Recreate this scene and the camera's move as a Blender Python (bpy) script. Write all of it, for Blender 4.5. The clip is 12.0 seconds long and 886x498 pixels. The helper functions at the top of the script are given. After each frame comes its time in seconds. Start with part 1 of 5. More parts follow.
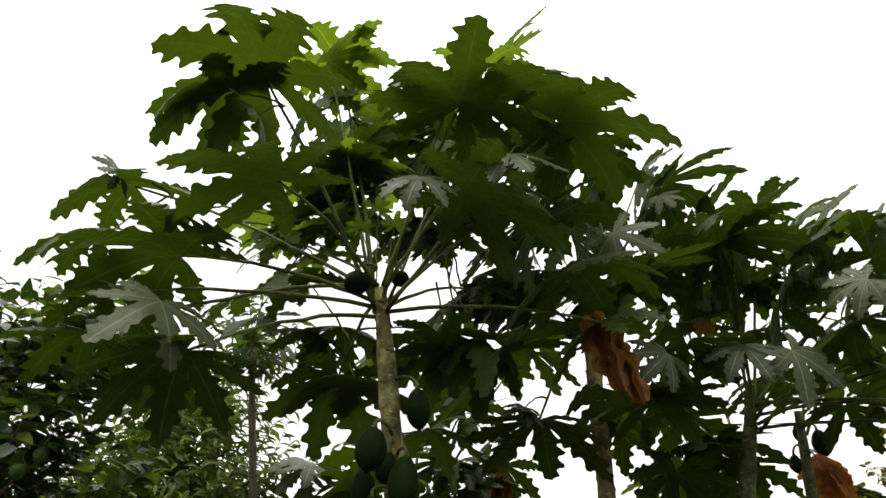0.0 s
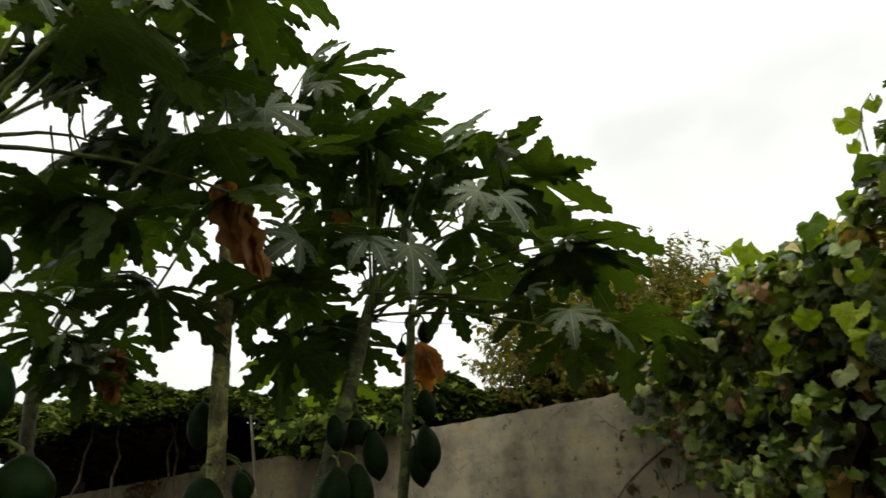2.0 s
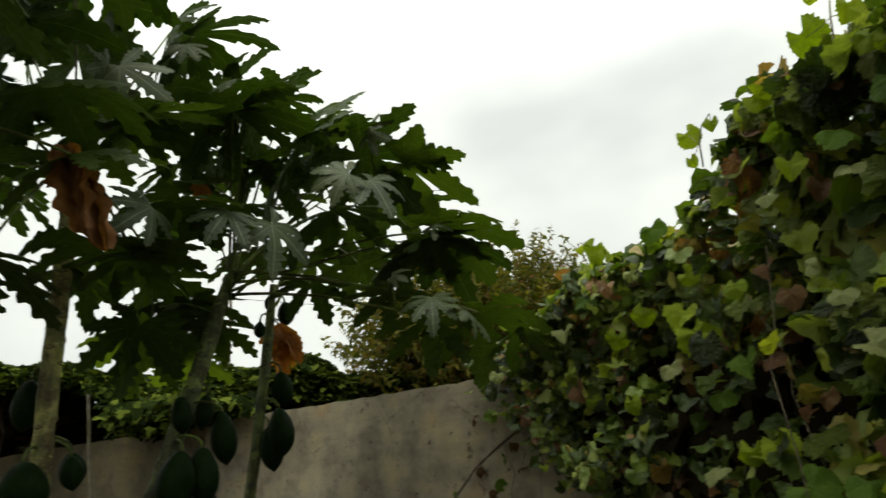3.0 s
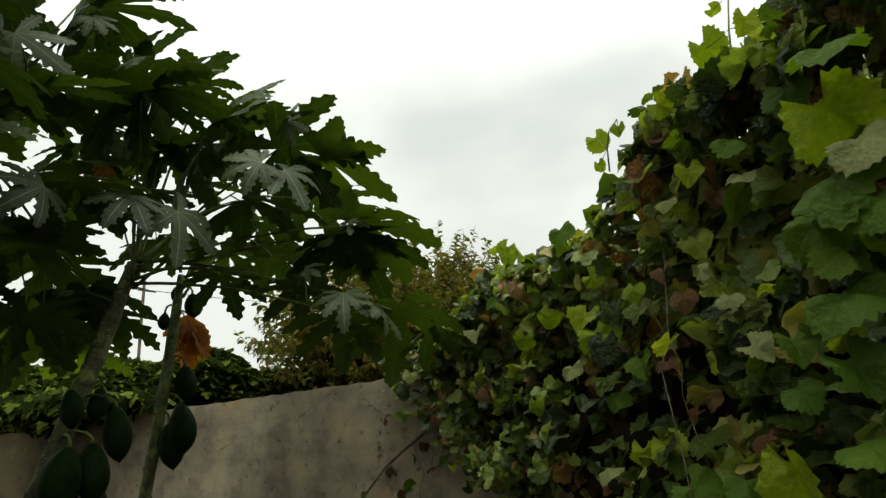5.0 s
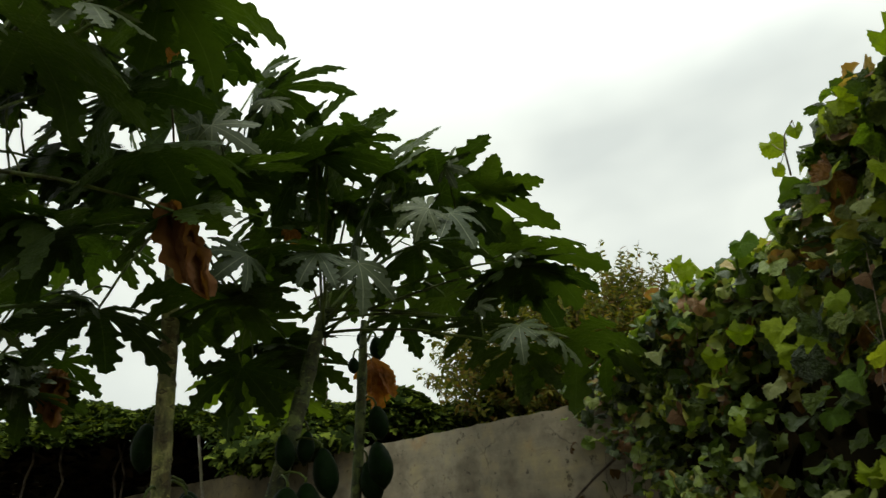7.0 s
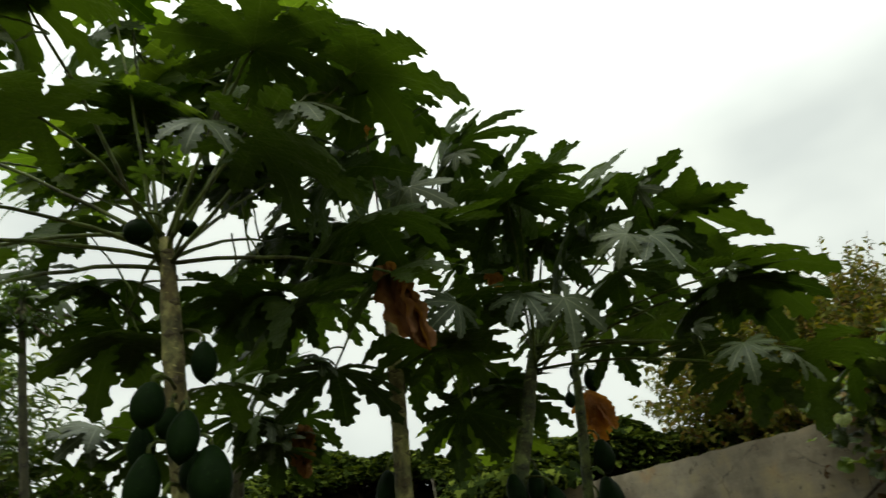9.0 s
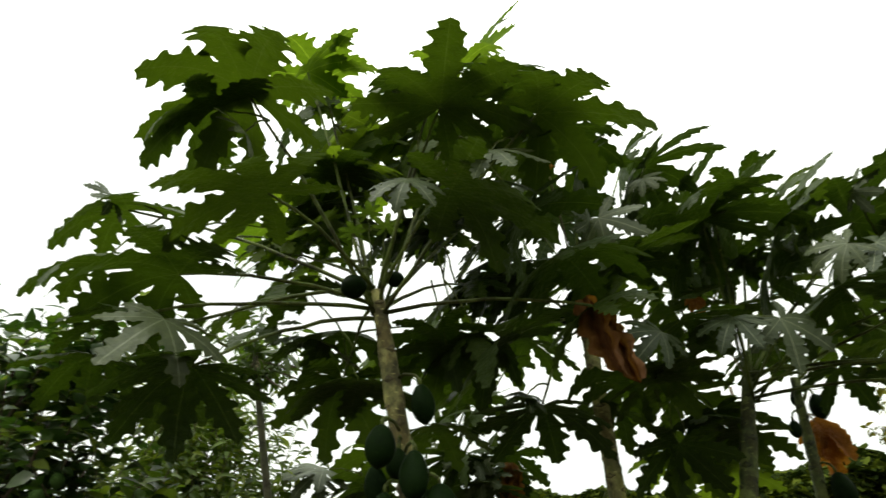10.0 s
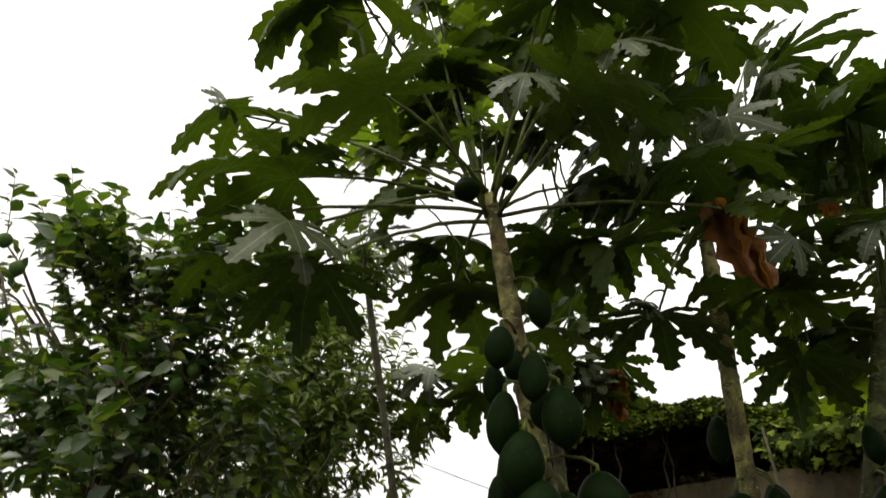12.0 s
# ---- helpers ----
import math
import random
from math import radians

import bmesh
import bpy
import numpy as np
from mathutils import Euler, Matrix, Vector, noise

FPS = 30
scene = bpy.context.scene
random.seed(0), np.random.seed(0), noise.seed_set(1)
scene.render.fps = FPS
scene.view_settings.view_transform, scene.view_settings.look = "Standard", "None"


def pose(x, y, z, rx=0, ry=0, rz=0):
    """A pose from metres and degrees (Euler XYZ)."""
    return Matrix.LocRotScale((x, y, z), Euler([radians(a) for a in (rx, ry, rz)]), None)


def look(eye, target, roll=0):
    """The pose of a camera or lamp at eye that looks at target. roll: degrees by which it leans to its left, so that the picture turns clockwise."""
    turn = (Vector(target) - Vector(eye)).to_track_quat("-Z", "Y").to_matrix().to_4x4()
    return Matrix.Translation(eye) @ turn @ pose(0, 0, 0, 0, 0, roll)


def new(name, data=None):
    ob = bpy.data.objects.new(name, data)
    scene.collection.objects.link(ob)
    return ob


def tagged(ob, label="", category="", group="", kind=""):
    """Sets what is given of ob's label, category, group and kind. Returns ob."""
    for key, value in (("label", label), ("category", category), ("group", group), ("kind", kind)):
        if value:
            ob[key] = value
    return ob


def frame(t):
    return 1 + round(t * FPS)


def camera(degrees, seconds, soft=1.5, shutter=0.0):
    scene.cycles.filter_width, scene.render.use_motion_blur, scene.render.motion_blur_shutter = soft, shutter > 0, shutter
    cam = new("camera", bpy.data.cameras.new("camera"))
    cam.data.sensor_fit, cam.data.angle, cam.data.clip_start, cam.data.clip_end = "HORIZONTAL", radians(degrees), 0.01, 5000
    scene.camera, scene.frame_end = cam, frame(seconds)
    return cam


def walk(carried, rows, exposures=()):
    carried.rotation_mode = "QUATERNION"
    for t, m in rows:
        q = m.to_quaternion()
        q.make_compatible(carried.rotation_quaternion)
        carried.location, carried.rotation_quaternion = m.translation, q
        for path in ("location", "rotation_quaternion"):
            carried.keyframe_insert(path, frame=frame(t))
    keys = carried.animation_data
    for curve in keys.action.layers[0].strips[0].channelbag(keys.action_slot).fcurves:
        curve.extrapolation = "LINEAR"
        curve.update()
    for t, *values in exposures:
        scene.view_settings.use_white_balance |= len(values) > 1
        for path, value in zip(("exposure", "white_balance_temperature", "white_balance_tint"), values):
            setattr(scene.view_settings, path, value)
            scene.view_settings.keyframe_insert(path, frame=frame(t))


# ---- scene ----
cam = camera(66.0, 12.0, soft=1.45, shutter=0.3)
PATH = [
    (0, (0.083, 0.356, 1.459), (-0.031, 2.071, 2.482), 0.8),
    (0.5, (0.077, 0.393, 1.418), (0.064, 2.132, 2.406), -0.8),
    (1, (0.131, 0.391, 1.433), (0.359, 2.152, 2.353), -1.5),
    (1.5, (0.143, 0.441, 1.405), (0.708, 2.18, 2.215), -3.0),
    (2, (0.245, 0.422, 1.405), (1.06, 2.098, 2.131), -3.9),
    (2.5, (0.255, 0.418, 1.413), (1.213, 2.039, 2.088), -4.2),
    (3, (0.281, 0.408, 1.416), (1.423, 1.914, 2.071), -4.3),
    (3.5, (0.34, 0.402, 1.413), (1.642, 1.775, 2.059), -3.4),
    (5.5, (0.351, 0.4, 1.405), (1.651, 1.778, 2.048), -4.4),
    (6, (0.341, 0.39, 1.413), (1.552, 1.827, 2.096), -5.0),
    (6.5, (0.295, 0.386, 1.416), (1.345, 1.93, 2.134), -5.4),
    (8.5, (0.239, 0.341, 1.415), (0.842, 2.054, 2.253), -6.1),
    (9, (0.197, 0.343, 1.424), (0.598, 2.089, 2.312), -6.5),
    (9.5, (0.186, 0.301, 1.417), (0.324, 2.063, 2.353), -5.6),
    (10, (0.094, 0.293, 1.419), (-0.001, 2.012, 2.437), -4.1),
    (10.5, (0.091, 0.289, 1.448), (-0.228, 1.989, 2.453), -2.2),
    (11, (-0.022, 0.297, 1.404), (-0.381, 1.985, 2.415), -1.6),
    (11.5, (-0.069, 0.328, 1.356), (-0.424, 2.036, 2.334), -1.8),
    (12, (-0.019, 0.348, 1.422), (-0.4, 2.144, 2.215), -0.1),
]
walk(cam, [(t, look(eye, target, roll)) for t, eye, target, roll in PATH],
     exposures=[(0, 0.1, 6800, 13), (1, 0.08, 6850, 12), (1.5, 0.0, 6850, 8), (2, -0.2, 6820, 4), (2.5, -0.32, 6780, 1), (5.5, -0.47, 6750, -1), (6.5, -0.5, 6700, -2),
                (8.5, -0.52, 6680, -2), (9, -0.48, 6680, -3), (10, -0.01, 6830, -1), (11, -0.19, 6850, 10), (11.5, -0.17, 6880, 11), (12, -0.04, 6920, 11)])

# ---- light ----
world = bpy.data.worlds.new("overcast_sky")
scene.world = world
world.use_nodes = True
wn, wl = world.node_tree.nodes, world.node_tree.links
wn.clear()
sky = wn.new("ShaderNodeTexSky")
sky.sky_type, sky.sun_disc = "NISHITA", False
sky.sun_elevation, sky.sun_rotation = radians(60), radians(236)
blue = wn.new("ShaderNodeBackground")
blue.inputs["Strength"].default_value = 0.1
wl.new(sky.outputs[0], blue.inputs["Color"])
coords = wn.new("ShaderNodeTexCoord")
stretch = wn.new("ShaderNodeMapping")
stretch.inputs["Scale"].default_value = (1.0, 1.0, 1.9)
stretch.inputs["Location"].default_value = (0.35, 0.1, 0.2)
wl.new(coords.outputs["Generated"], stretch.inputs["Vector"])
puffs = wn.new("ShaderNodeTexNoise")
puffs.inputs["Scale"].default_value, puffs.inputs["Detail"].default_value = 2.6, 3.5
puffs.inputs["Roughness"].default_value = 0.45
wl.new(stretch.outputs[0], puffs.inputs["Vector"])
shades = wn.new("ShaderNodeValToRGB")
shades.color_ramp.elements[0].position, shades.color_ramp.elements[0].color = 0.33, (0.8, 0.81, 0.83, 1)
shades.color_ramp.elements[1].position, shades.color_ramp.elements[1].color = 0.5, (1.0, 1.0, 1.0, 1)
wl.new(puffs.outputs["Fac"], shades.inputs[0])
cloud = wn.new("ShaderNodeBackground")
cloud.inputs["Strength"].default_value = 1.36
# an overcast sky is brightest overhead
height = wn.new("ShaderNodeSeparateXYZ")
wl.new(coords.outputs["Generated"], height.inputs[0])
lift = wn.new("ShaderNodeValToRGB")
lift.color_ramp.elements[0].position, lift.color_ramp.elements[0].color = 0.0, (0.92, 0.92, 0.92, 1)
lift.color_ramp.elements[1].position, lift.color_ramp.elements[1].color = 1.0, (2.7, 2.7, 2.7, 1)
lift.color_ramp.elements.new(0.5).color = (1.04, 1.04, 1.04, 1)
wl.new(height.outputs["Z"], lift.inputs[0])
overhead = wn.new("ShaderNodeMix")
overhead.data_type, overhead.blend_type = "RGBA", "MULTIPLY"
overhead.inputs[0].default_value = 1.0
wl.new(shades.outputs[0], overhead.inputs[6])
wl.new(lift.outputs[0], overhead.inputs[7])
wl.new(overhead.outputs[2], cloud.inputs["Color"])
cover = wn.new("ShaderNodeMixShader")
cover.inputs[0].default_value = 0.93
wl.new(blue.outputs[0], cover.inputs[1])
wl.new(cloud.outputs[0], cover.inputs[2])
wout = wn.new("ShaderNodeOutputWorld")
wl.new(cover.outputs[0], wout.inputs["Surface"])

sun = new("sun", bpy.data.lights.new("sun", "SUN"))
sun.data.energy, sun.data.angle, sun.data.color = 1.6, radians(25), (1.0, 0.96, 0.9)
sun.matrix_world = look((0, 0, 30), (14.0, 9.5, 0))

# ---- materials ----
def material(name):
    m = bpy.data.materials.new(name)
    m.use_nodes = True
    n, l = m.node_tree.nodes, m.node_tree.links
    return m, n, l, n["Principled BSDF"]


def ramp(n, l, source, stops):
    r = n.new("ShaderNodeValToRGB")
    while len(r.color_ramp.elements) < len(stops):
        r.color_ramp.elements.new(0.5)
    for e, (p, c) in zip(r.color_ramp.elements, stops):
        e.position, e.color = p, (*c, 1)
    l.new(source, r.inputs[0])
    return r.outputs[0]


def grain(n, l, scale, detail=4.0, rough=0.55, where="Object", stretch_to=None):
    t = n.new("ShaderNodeTexCoord")
    x = n.new("ShaderNodeTexNoise")
    x.inputs["Scale"].default_value, x.inputs["Detail"].default_value, x.inputs["Roughness"].default_value = scale, detail, rough
    if stretch_to:
        m = n.new("ShaderNodeMapping")
        m.inputs["Scale"].default_value = stretch_to
        l.new(t.outputs[where], m.inputs["Vector"])
        l.new(m.outputs[0], x.inputs["Vector"])
    else:
        l.new(t.outputs[where], x.inputs["Vector"])
    return x.outputs["Fac"]


def mixed(n, l, fac, a, b, mode="MIX"):
    m = n.new("ShaderNodeMix")
    m.data_type, m.blend_type = "RGBA", mode
    for slot, v in ((0, fac), (6, a), (7, b)):
        if isinstance(v, (int, float)):
            m.inputs[slot].default_value = v
        elif isinstance(v, tuple):
            m.inputs[slot].default_value = (*v, 1)
        else:
            l.new(v, m.inputs[slot])
    return m.outputs[2]


def relief(n, l, bsdf, height, strength, distance=0.01):
    b = n.new("ShaderNodeBump")
    b.inputs["Strength"].default_value, b.inputs["Distance"].default_value = strength, distance
    l.new(height, b.inputs["Height"])
    l.new(b.outputs[0], bsdf.inputs["Normal"])


def leaf_material(name, stops, thin=0.35, rough=0.45, island=False, vein=None, fine=0.955, speck=None, glow=1.6, sheen=0.5, crinkle=0.0, mottle=0.7):
    """Foliage: colour varies from leaf to leaf and over the blade; light comes through it."""
    m, n, l, p = material(name)
    if island:
        g = n.new("ShaderNodeNewGeometry")
        pick = g.outputs["Random Per Island"]
    else:
        g = n.new("ShaderNodeObjectInfo")
        pick = g.outputs["Random"]
    colour = ramp(n, l, pick, [(at, tuple(0.57 * v for v in c)) for at, c in stops])
    mott = grain(n, l, 9.0, 5.0)
    dark = ramp(n, l, mott, [(0.3, (mottle, mottle, mottle - 0.04)), (0.7, (1.15, 1.12, 1.0))])
    colour = mixed(n, l, 1.0, colour, dark, "MULTIPLY")
    if speck:
        spots = grain(n, l, 26.0, 6.0, 0.65)
        s = ramp(n, l, spots, [(0.66, (0, 0, 0)), (0.74, (1, 1, 1))])
        colour = mixed(n, l, s, colour, speck)
    if vein:
        a = n.new("ShaderNodeAttribute")
        a.attribute_name = "rib"
        v = ramp(n, l, a.outputs["Fac"], [(fine, (0, 0, 0)), (0.4 * fine + 0.6, (0.8, 0.8, 0.8))])
        colour = mixed(n, l, v, colour, vein)
    if crinkle:
        relief(n, l, p, grain(n, l, 3.2 if not island else 38.0, 4.0, 0.6), crinkle, 0.35 if not island else 0.02)
    l.new(colour, p.inputs["Base Color"])
    p.inputs["Roughness"].default_value = rough
    p.inputs["Specular IOR Level"].default_value = sheen
    t = n.new("ShaderNodeBsdfTranslucent")
    through_colour = mixed(n, l, 1.0, colour, (glow * 0.96, glow * 1.02, glow * 0.38), "MULTIPLY")
    l.new(through_colour, t.inputs["Color"])
    mx = n.new("ShaderNodeMixShader")
    mx.inputs[0].default_value = thin
    l.new(p.outputs[0], mx.inputs[1])
    l.new(t.outputs[0], mx.inputs[2])
    l.new(mx.outputs[0], n["Material Output"].inputs["Surface"])
    return m


def bark_material(name, pale, dark, scar=None, scale=30.0):
    """Skin with dark blotches, fine grain, pale lips and small knobs."""
    m, n, l, p = material(name)
    big = grain(n, l, 11.0, 6.0, 0.7, "Object", (1, 1, 0.6))
    fine = grain(n, l, scale, 6.0, 0.65, "Object", (1, 1, 0.6))
    c = ramp(n, l, big, [(0.42, dark), (0.52, tuple(0.6 * v + 0.4 * w for v, w in zip(pale, dark))), (0.6, pale)])
    c = mixed(n, l, 0.4, c, ramp(n, l, fine, [(0.3, tuple(v * 0.5 for v in dark)), (0.7, pale)]))
    moss = ramp(n, l, grain(n, l, 5.0, 5.0, 0.65), [(0.42, (0.4, 0.34, 0.28)), (0.52, (1, 1, 1)), (0.64, (1.1, 1.15, 0.85))])
    c = mixed(n, l, 1.0, c, moss, "MULTIPLY")
    lips = ramp(n, l, grain(n, l, 46.0, 3.0, 0.5, "Object", (0.6, 0.6, 1.6)), [(0.64, (0, 0, 0)), (0.7, (0.7, 0.7, 0.7))])
    c = mixed(n, l, lips, c, tuple(v * 1.4 for v in pale))
    if scar:
        a = n.new("ShaderNodeAttribute")
        a.attribute_name = "scar"
        c = mixed(n, l, a.outputs["Fac"], c, scar)
    l.new(c, p.inputs["Base Color"])
    p.inputs["Roughness"].default_value = 0.85
    relief(n, l, p, mixed(n, l, 0.5, fine, big), 0.8, 0.014)
    return m


PAPAYA = leaf_material("papaya_leaf", [(0.0, (0.028, 0.051, 0.007)), (0.5, (0.041, 0.071, 0.009)), (1.0, (0.066, 0.106, 0.013))],
                       thin=0.26, rough=0.6, sheen=0.17, glow=2.1, crinkle=0.3, mottle=0.85, vein=(0.05, 0.07, 0.02), speck=(0.09, 0.075, 0.03))
# paler copy of the papaya leaf: sky light on upper faces put into the colour
PAPAYA_SKYLIT = leaf_material("skylit_papaya_leaf", [(0.0, (0.06, 0.09, 0.035)), (1.0, (0.12, 0.152, 0.068))],
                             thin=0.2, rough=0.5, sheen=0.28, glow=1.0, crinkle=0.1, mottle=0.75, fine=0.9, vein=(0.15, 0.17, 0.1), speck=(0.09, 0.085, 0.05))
# brighter copy for leaves seen against the sky: backlight put into colour and translucency
PAPAYA_LIT = leaf_material("backlit_papaya_leaf", [(0.0, (0.06, 0.1, 0.012)), (1.0, (0.11, 0.16, 0.02))],
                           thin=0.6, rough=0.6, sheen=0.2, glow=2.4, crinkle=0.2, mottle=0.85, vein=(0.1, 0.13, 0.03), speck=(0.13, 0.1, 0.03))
PAPAYA_YOUNG = leaf_material("papaya_young_leaf", [(0.0, (0.1, 0.17, 0.03)), (1.0, (0.15, 0.23, 0.045))], thin=0.5, rough=0.45, vein=(0.2, 0.26, 0.09))
GRAPE_TONES = [(0.0, (0.035, 0.06, 0.009)), (0.3, (0.09, 0.15, 0.018)), (0.5, (0.2, 0.31, 0.036)), (0.68, (0.36, 0.46, 0.09)), (0.78, (0.5, 0.58, 0.16)), (0.85, (0.58, 0.73, 0.042)), (0.9, (0.55, 0.42, 0.15)), (0.95, (0.42, 0.19, 0.07)), (1.0, (0.15, 0.075, 0.033))]
# dark brown that stands in for deep shade among inner leaves
VINE_INNER_SHADE = leaf_material("shade_dark_inner_leaf", [(0.0, (0.022, 0.017, 0.008)), (0.7, (0.035, 0.03, 0.012)), (1.0, (0.06, 0.04, 0.018))], thin=0.05, rough=0.9, island=True, sheen=0.05)
GRAPE = leaf_material("grape_leaf", GRAPE_TONES, thin=0.32, rough=0.45, sheen=0.4, fine=0.97, vein=(0.12, 0.16, 0.06), glow=1.8, crinkle=0.9, speck=(0.15, 0.1, 0.045))
GRAPE_MASS = leaf_material("grape_leaf_mass", GRAPE_TONES, thin=0.3, rough=0.42, sheen=0.6, glow=1.7, island=True, crinkle=0.9, speck=(0.14, 0.09, 0.04))
HEDGE = leaf_material("hedge_leaf", [(0.0, (0.012, 0.022, 0.005)), (0.4, (0.04, 0.065, 0.012)), (0.7, (0.1, 0.14, 0.022)), (1.0, (0.24, 0.3, 0.045))], thin=0.12, rough=0.9, island=True, sheen=0.03)
CITRUS_TONES = [(0.0, (0.028, 0.065, 0.012)), (0.5, (0.058, 0.125, 0.02)), (0.8, (0.13, 0.215, 0.034)), (1.0, (0.28, 0.36, 0.06))]
CITRUS = leaf_material("citrus_leaf", CITRUS_TONES, thin=0.35, rough=0.35, sheen=0.5, island=True)
CITRUS_ONE = leaf_material("citrus_single_leaf", CITRUS_TONES, thin=0.35, rough=0.35, sheen=0.5)
SHRUB = leaf_material("shrub_leaf", [(0.0, (0.07, 0.12, 0.022)), (0.6, (0.15, 0.235, 0.038)), (1.0, (0.28, 0.35, 0.058))], thin=0.35, rough=0.5, island=True, sheen=0.25)
BUSH = leaf_material("yellowing_bush_leaf", [(0.0, (0.07, 0.095, 0.016)), (0.5, (0.19, 0.2, 0.034)), (0.8, (0.31, 0.26, 0.048)), (1.0, (0.23, 0.12, 0.04))], thin=0.4, rough=0.75, island=True, sheen=0.1)
DRY = leaf_material("dry_leaf", [(0.0, (0.34, 0.14, 0.045)), (1.0, (0.44, 0.19, 0.055))], thin=0.4, rough=0.8, speck=(0.16, 0.055, 0.02), glow=1.7, crinkle=0.8)
DRY_ORANGE = leaf_material("orange_dry_leaf", [(0.0, (0.45, 0.17, 0.03)), (1.0, (0.5, 0.2, 0.035))], thin=0.5, rough=0.7, speck=(0.25, 0.08, 0.02), glow=1.5, crinkle=0.6)
TRUNK = bark_material("papaya_bark", (0.34, 0.315, 0.11), (0.06, 0.065, 0.02), (0.05, 0.036, 0.016))
TRUNK_GREEN = bark_material("mossy_papaya_bark", (0.14, 0.165, 0.04), (0.018, 0.03, 0.008), (0.02, 0.022, 0.01))
# dark bark, lowered further to put the back tree's shade into its colour
TRUNK_DARK_SHADED = bark_material("dark_shaded_papaya_bark", (0.12, 0.115, 0.06), (0.04, 0.042, 0.02), (0.04, 0.03, 0.02))
TWIG = bark_material("twig_bark", (0.16, 0.12, 0.08), (0.06, 0.05, 0.035))
STALK = bark_material("leaf_stalk_skin", (0.125, 0.16, 0.03), (0.05, 0.07, 0.014), None, 60.0)
STALK.node_tree.nodes["Principled BSDF"].inputs["Roughness"].default_value = 0.5
STALK.node_tree.nodes["Principled BSDF"].inputs["Specular IOR Level"].default_value = 0.2
VINE_STEM = bark_material("vine_stem", (0.28, 0.24, 0.14), (0.12, 0.1, 0.06), None, 50.0)


def fruit_material(name, a, b):
    m, n, l, p = material(name)
    c = ramp(n, l, grain(n, l, 14.0, 6.0), [(0.3, a), (0.7, b)])
    spots = ramp(n, l, grain(n, l, 90.0, 3.0), [(0.62, (0, 0, 0)), (0.7, (1, 1, 1))])
    l.new(mixed(n, l, spots, c, tuple(v * 1.6 for v in b)), p.inputs["Base Color"])
    p.inputs["Roughness"].default_value = 0.5
    p.inputs["Specular IOR Level"].default_value = 0.03
    relief(n, l, p, grain(n, l, 40.0, 4.0), 0.2, 0.004)
    return m


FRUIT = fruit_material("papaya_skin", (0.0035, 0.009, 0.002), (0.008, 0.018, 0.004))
LIME = fruit_material("citrus_skin", (0.03, 0.06, 0.015), (0.05, 0.09, 0.022))


def concrete_material(name, tint=(1.0, 1.0, 1.0)):
    m, n, l, p = material(name)
    wide = grain(n, l, 1.7, 8.0, 0.66)
    c = ramp(n, l, wide, [(0.34, (0.135, 0.118, 0.09)), (0.5, (0.195, 0.172, 0.136)), (0.64, (0.265, 0.235, 0.19))])
    boards = grain(n, l, 1.0, 6.0, 0.7, "Object", (0.5, 0.5, 7.0))
    c = mixed(n, l, 0.22, c, ramp(n, l, boards, [(0.36, (0.35, 0.33, 0.3)), (0.52, (1, 1, 1))]), "MULTIPLY")
    runs = grain(n, l, 1.0, 5.0, 0.6, "Object", (3.0, 3.0, 0.5))
    c = mixed(n, l, 0.22, c, ramp(n, l, runs, [(0.34, (0.3, 0.28, 0.26)), (0.62, (1, 1, 1))]), "MULTIPLY")
    rust = ramp(n, l, grain(n, l, 2.7, 7.0, 0.7), [(0.6, (0, 0, 0)), (0.7, (0.55, 0.55, 0.55))])
    c = mixed(n, l, rust, c, (0.2, 0.13, 0.075))
    pits = ramp(n, l, grain(n, l, 15.0, 6.0, 0.7), [(0.33, (0.2, 0.18, 0.16)), (0.41, (1, 1, 1))])
    c = mixed(n, l, 0.8, c, pits, "MULTIPLY")
    # dark and ochre blotches, and thin broken cracks
    c = mixed(n, l, 1.0, c, ramp(n, l, grain(n, l, 3.4, 5.0, 0.6), [(0.38, (0.8, 0.78, 0.76)), (0.5, (1, 1, 1)), (0.64, (1.06, 1.02, 0.82))]), "MULTIPLY")
    co, warp, cells = n.new("ShaderNodeTexCoord"), n.new("ShaderNodeVectorMath"), n.new("ShaderNodeTexVoronoi")
    wob = n.new("ShaderNodeTexNoise")
    wob.inputs["Scale"].default_value, wob.inputs["Detail"].default_value = 5.0, 6.0
    l.new(co.outputs["Object"], wob.inputs["Vector"])
    warp.operation = "MULTIPLY_ADD"
    warp.inputs[1].default_value = (0.22, 0.22, 0.22)
    l.new(wob.outputs["Color"], warp.inputs[0])
    l.new(co.outputs["Object"], warp.inputs[2])
    cells.feature = "DISTANCE_TO_EDGE"
    cells.inputs["Scale"].default_value = 1.5
    l.new(warp.outputs[0], cells.inputs["Vector"])
    crack = ramp(n, l, cells.outputs["Distance"], [(0.0, (1, 1, 1)), (0.014, (0, 0, 0))])
    crack = mixed(n, l, 1.0, crack, ramp(n, l, grain(n, l, 2.3, 3.0), [(0.54, (0, 0, 0)), (0.64, (0.75, 0.75, 0.75))]), "MULTIPLY")
    c = mixed(n, l, crack, c, (0.03, 0.026, 0.022))
    c = mixed(n, l, 1.0, c, tint, "MULTIPLY")
    l.new(c, p.inputs["Base Color"])
    p.inputs["Roughness"].default_value = 0.93
    relief(n, l, p, mixed(n, l, 0.5, pits, grain(n, l, 8.0, 8.0, 0.7)), 0.7, 0.012)
    return m


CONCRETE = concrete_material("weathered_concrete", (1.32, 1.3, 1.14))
# olive-brown mossy tint, darkened as well for the shade below the creepers
MOSSY_SHADED = concrete_material("mossy_shaded_concrete", (0.6, 0.56, 0.38))


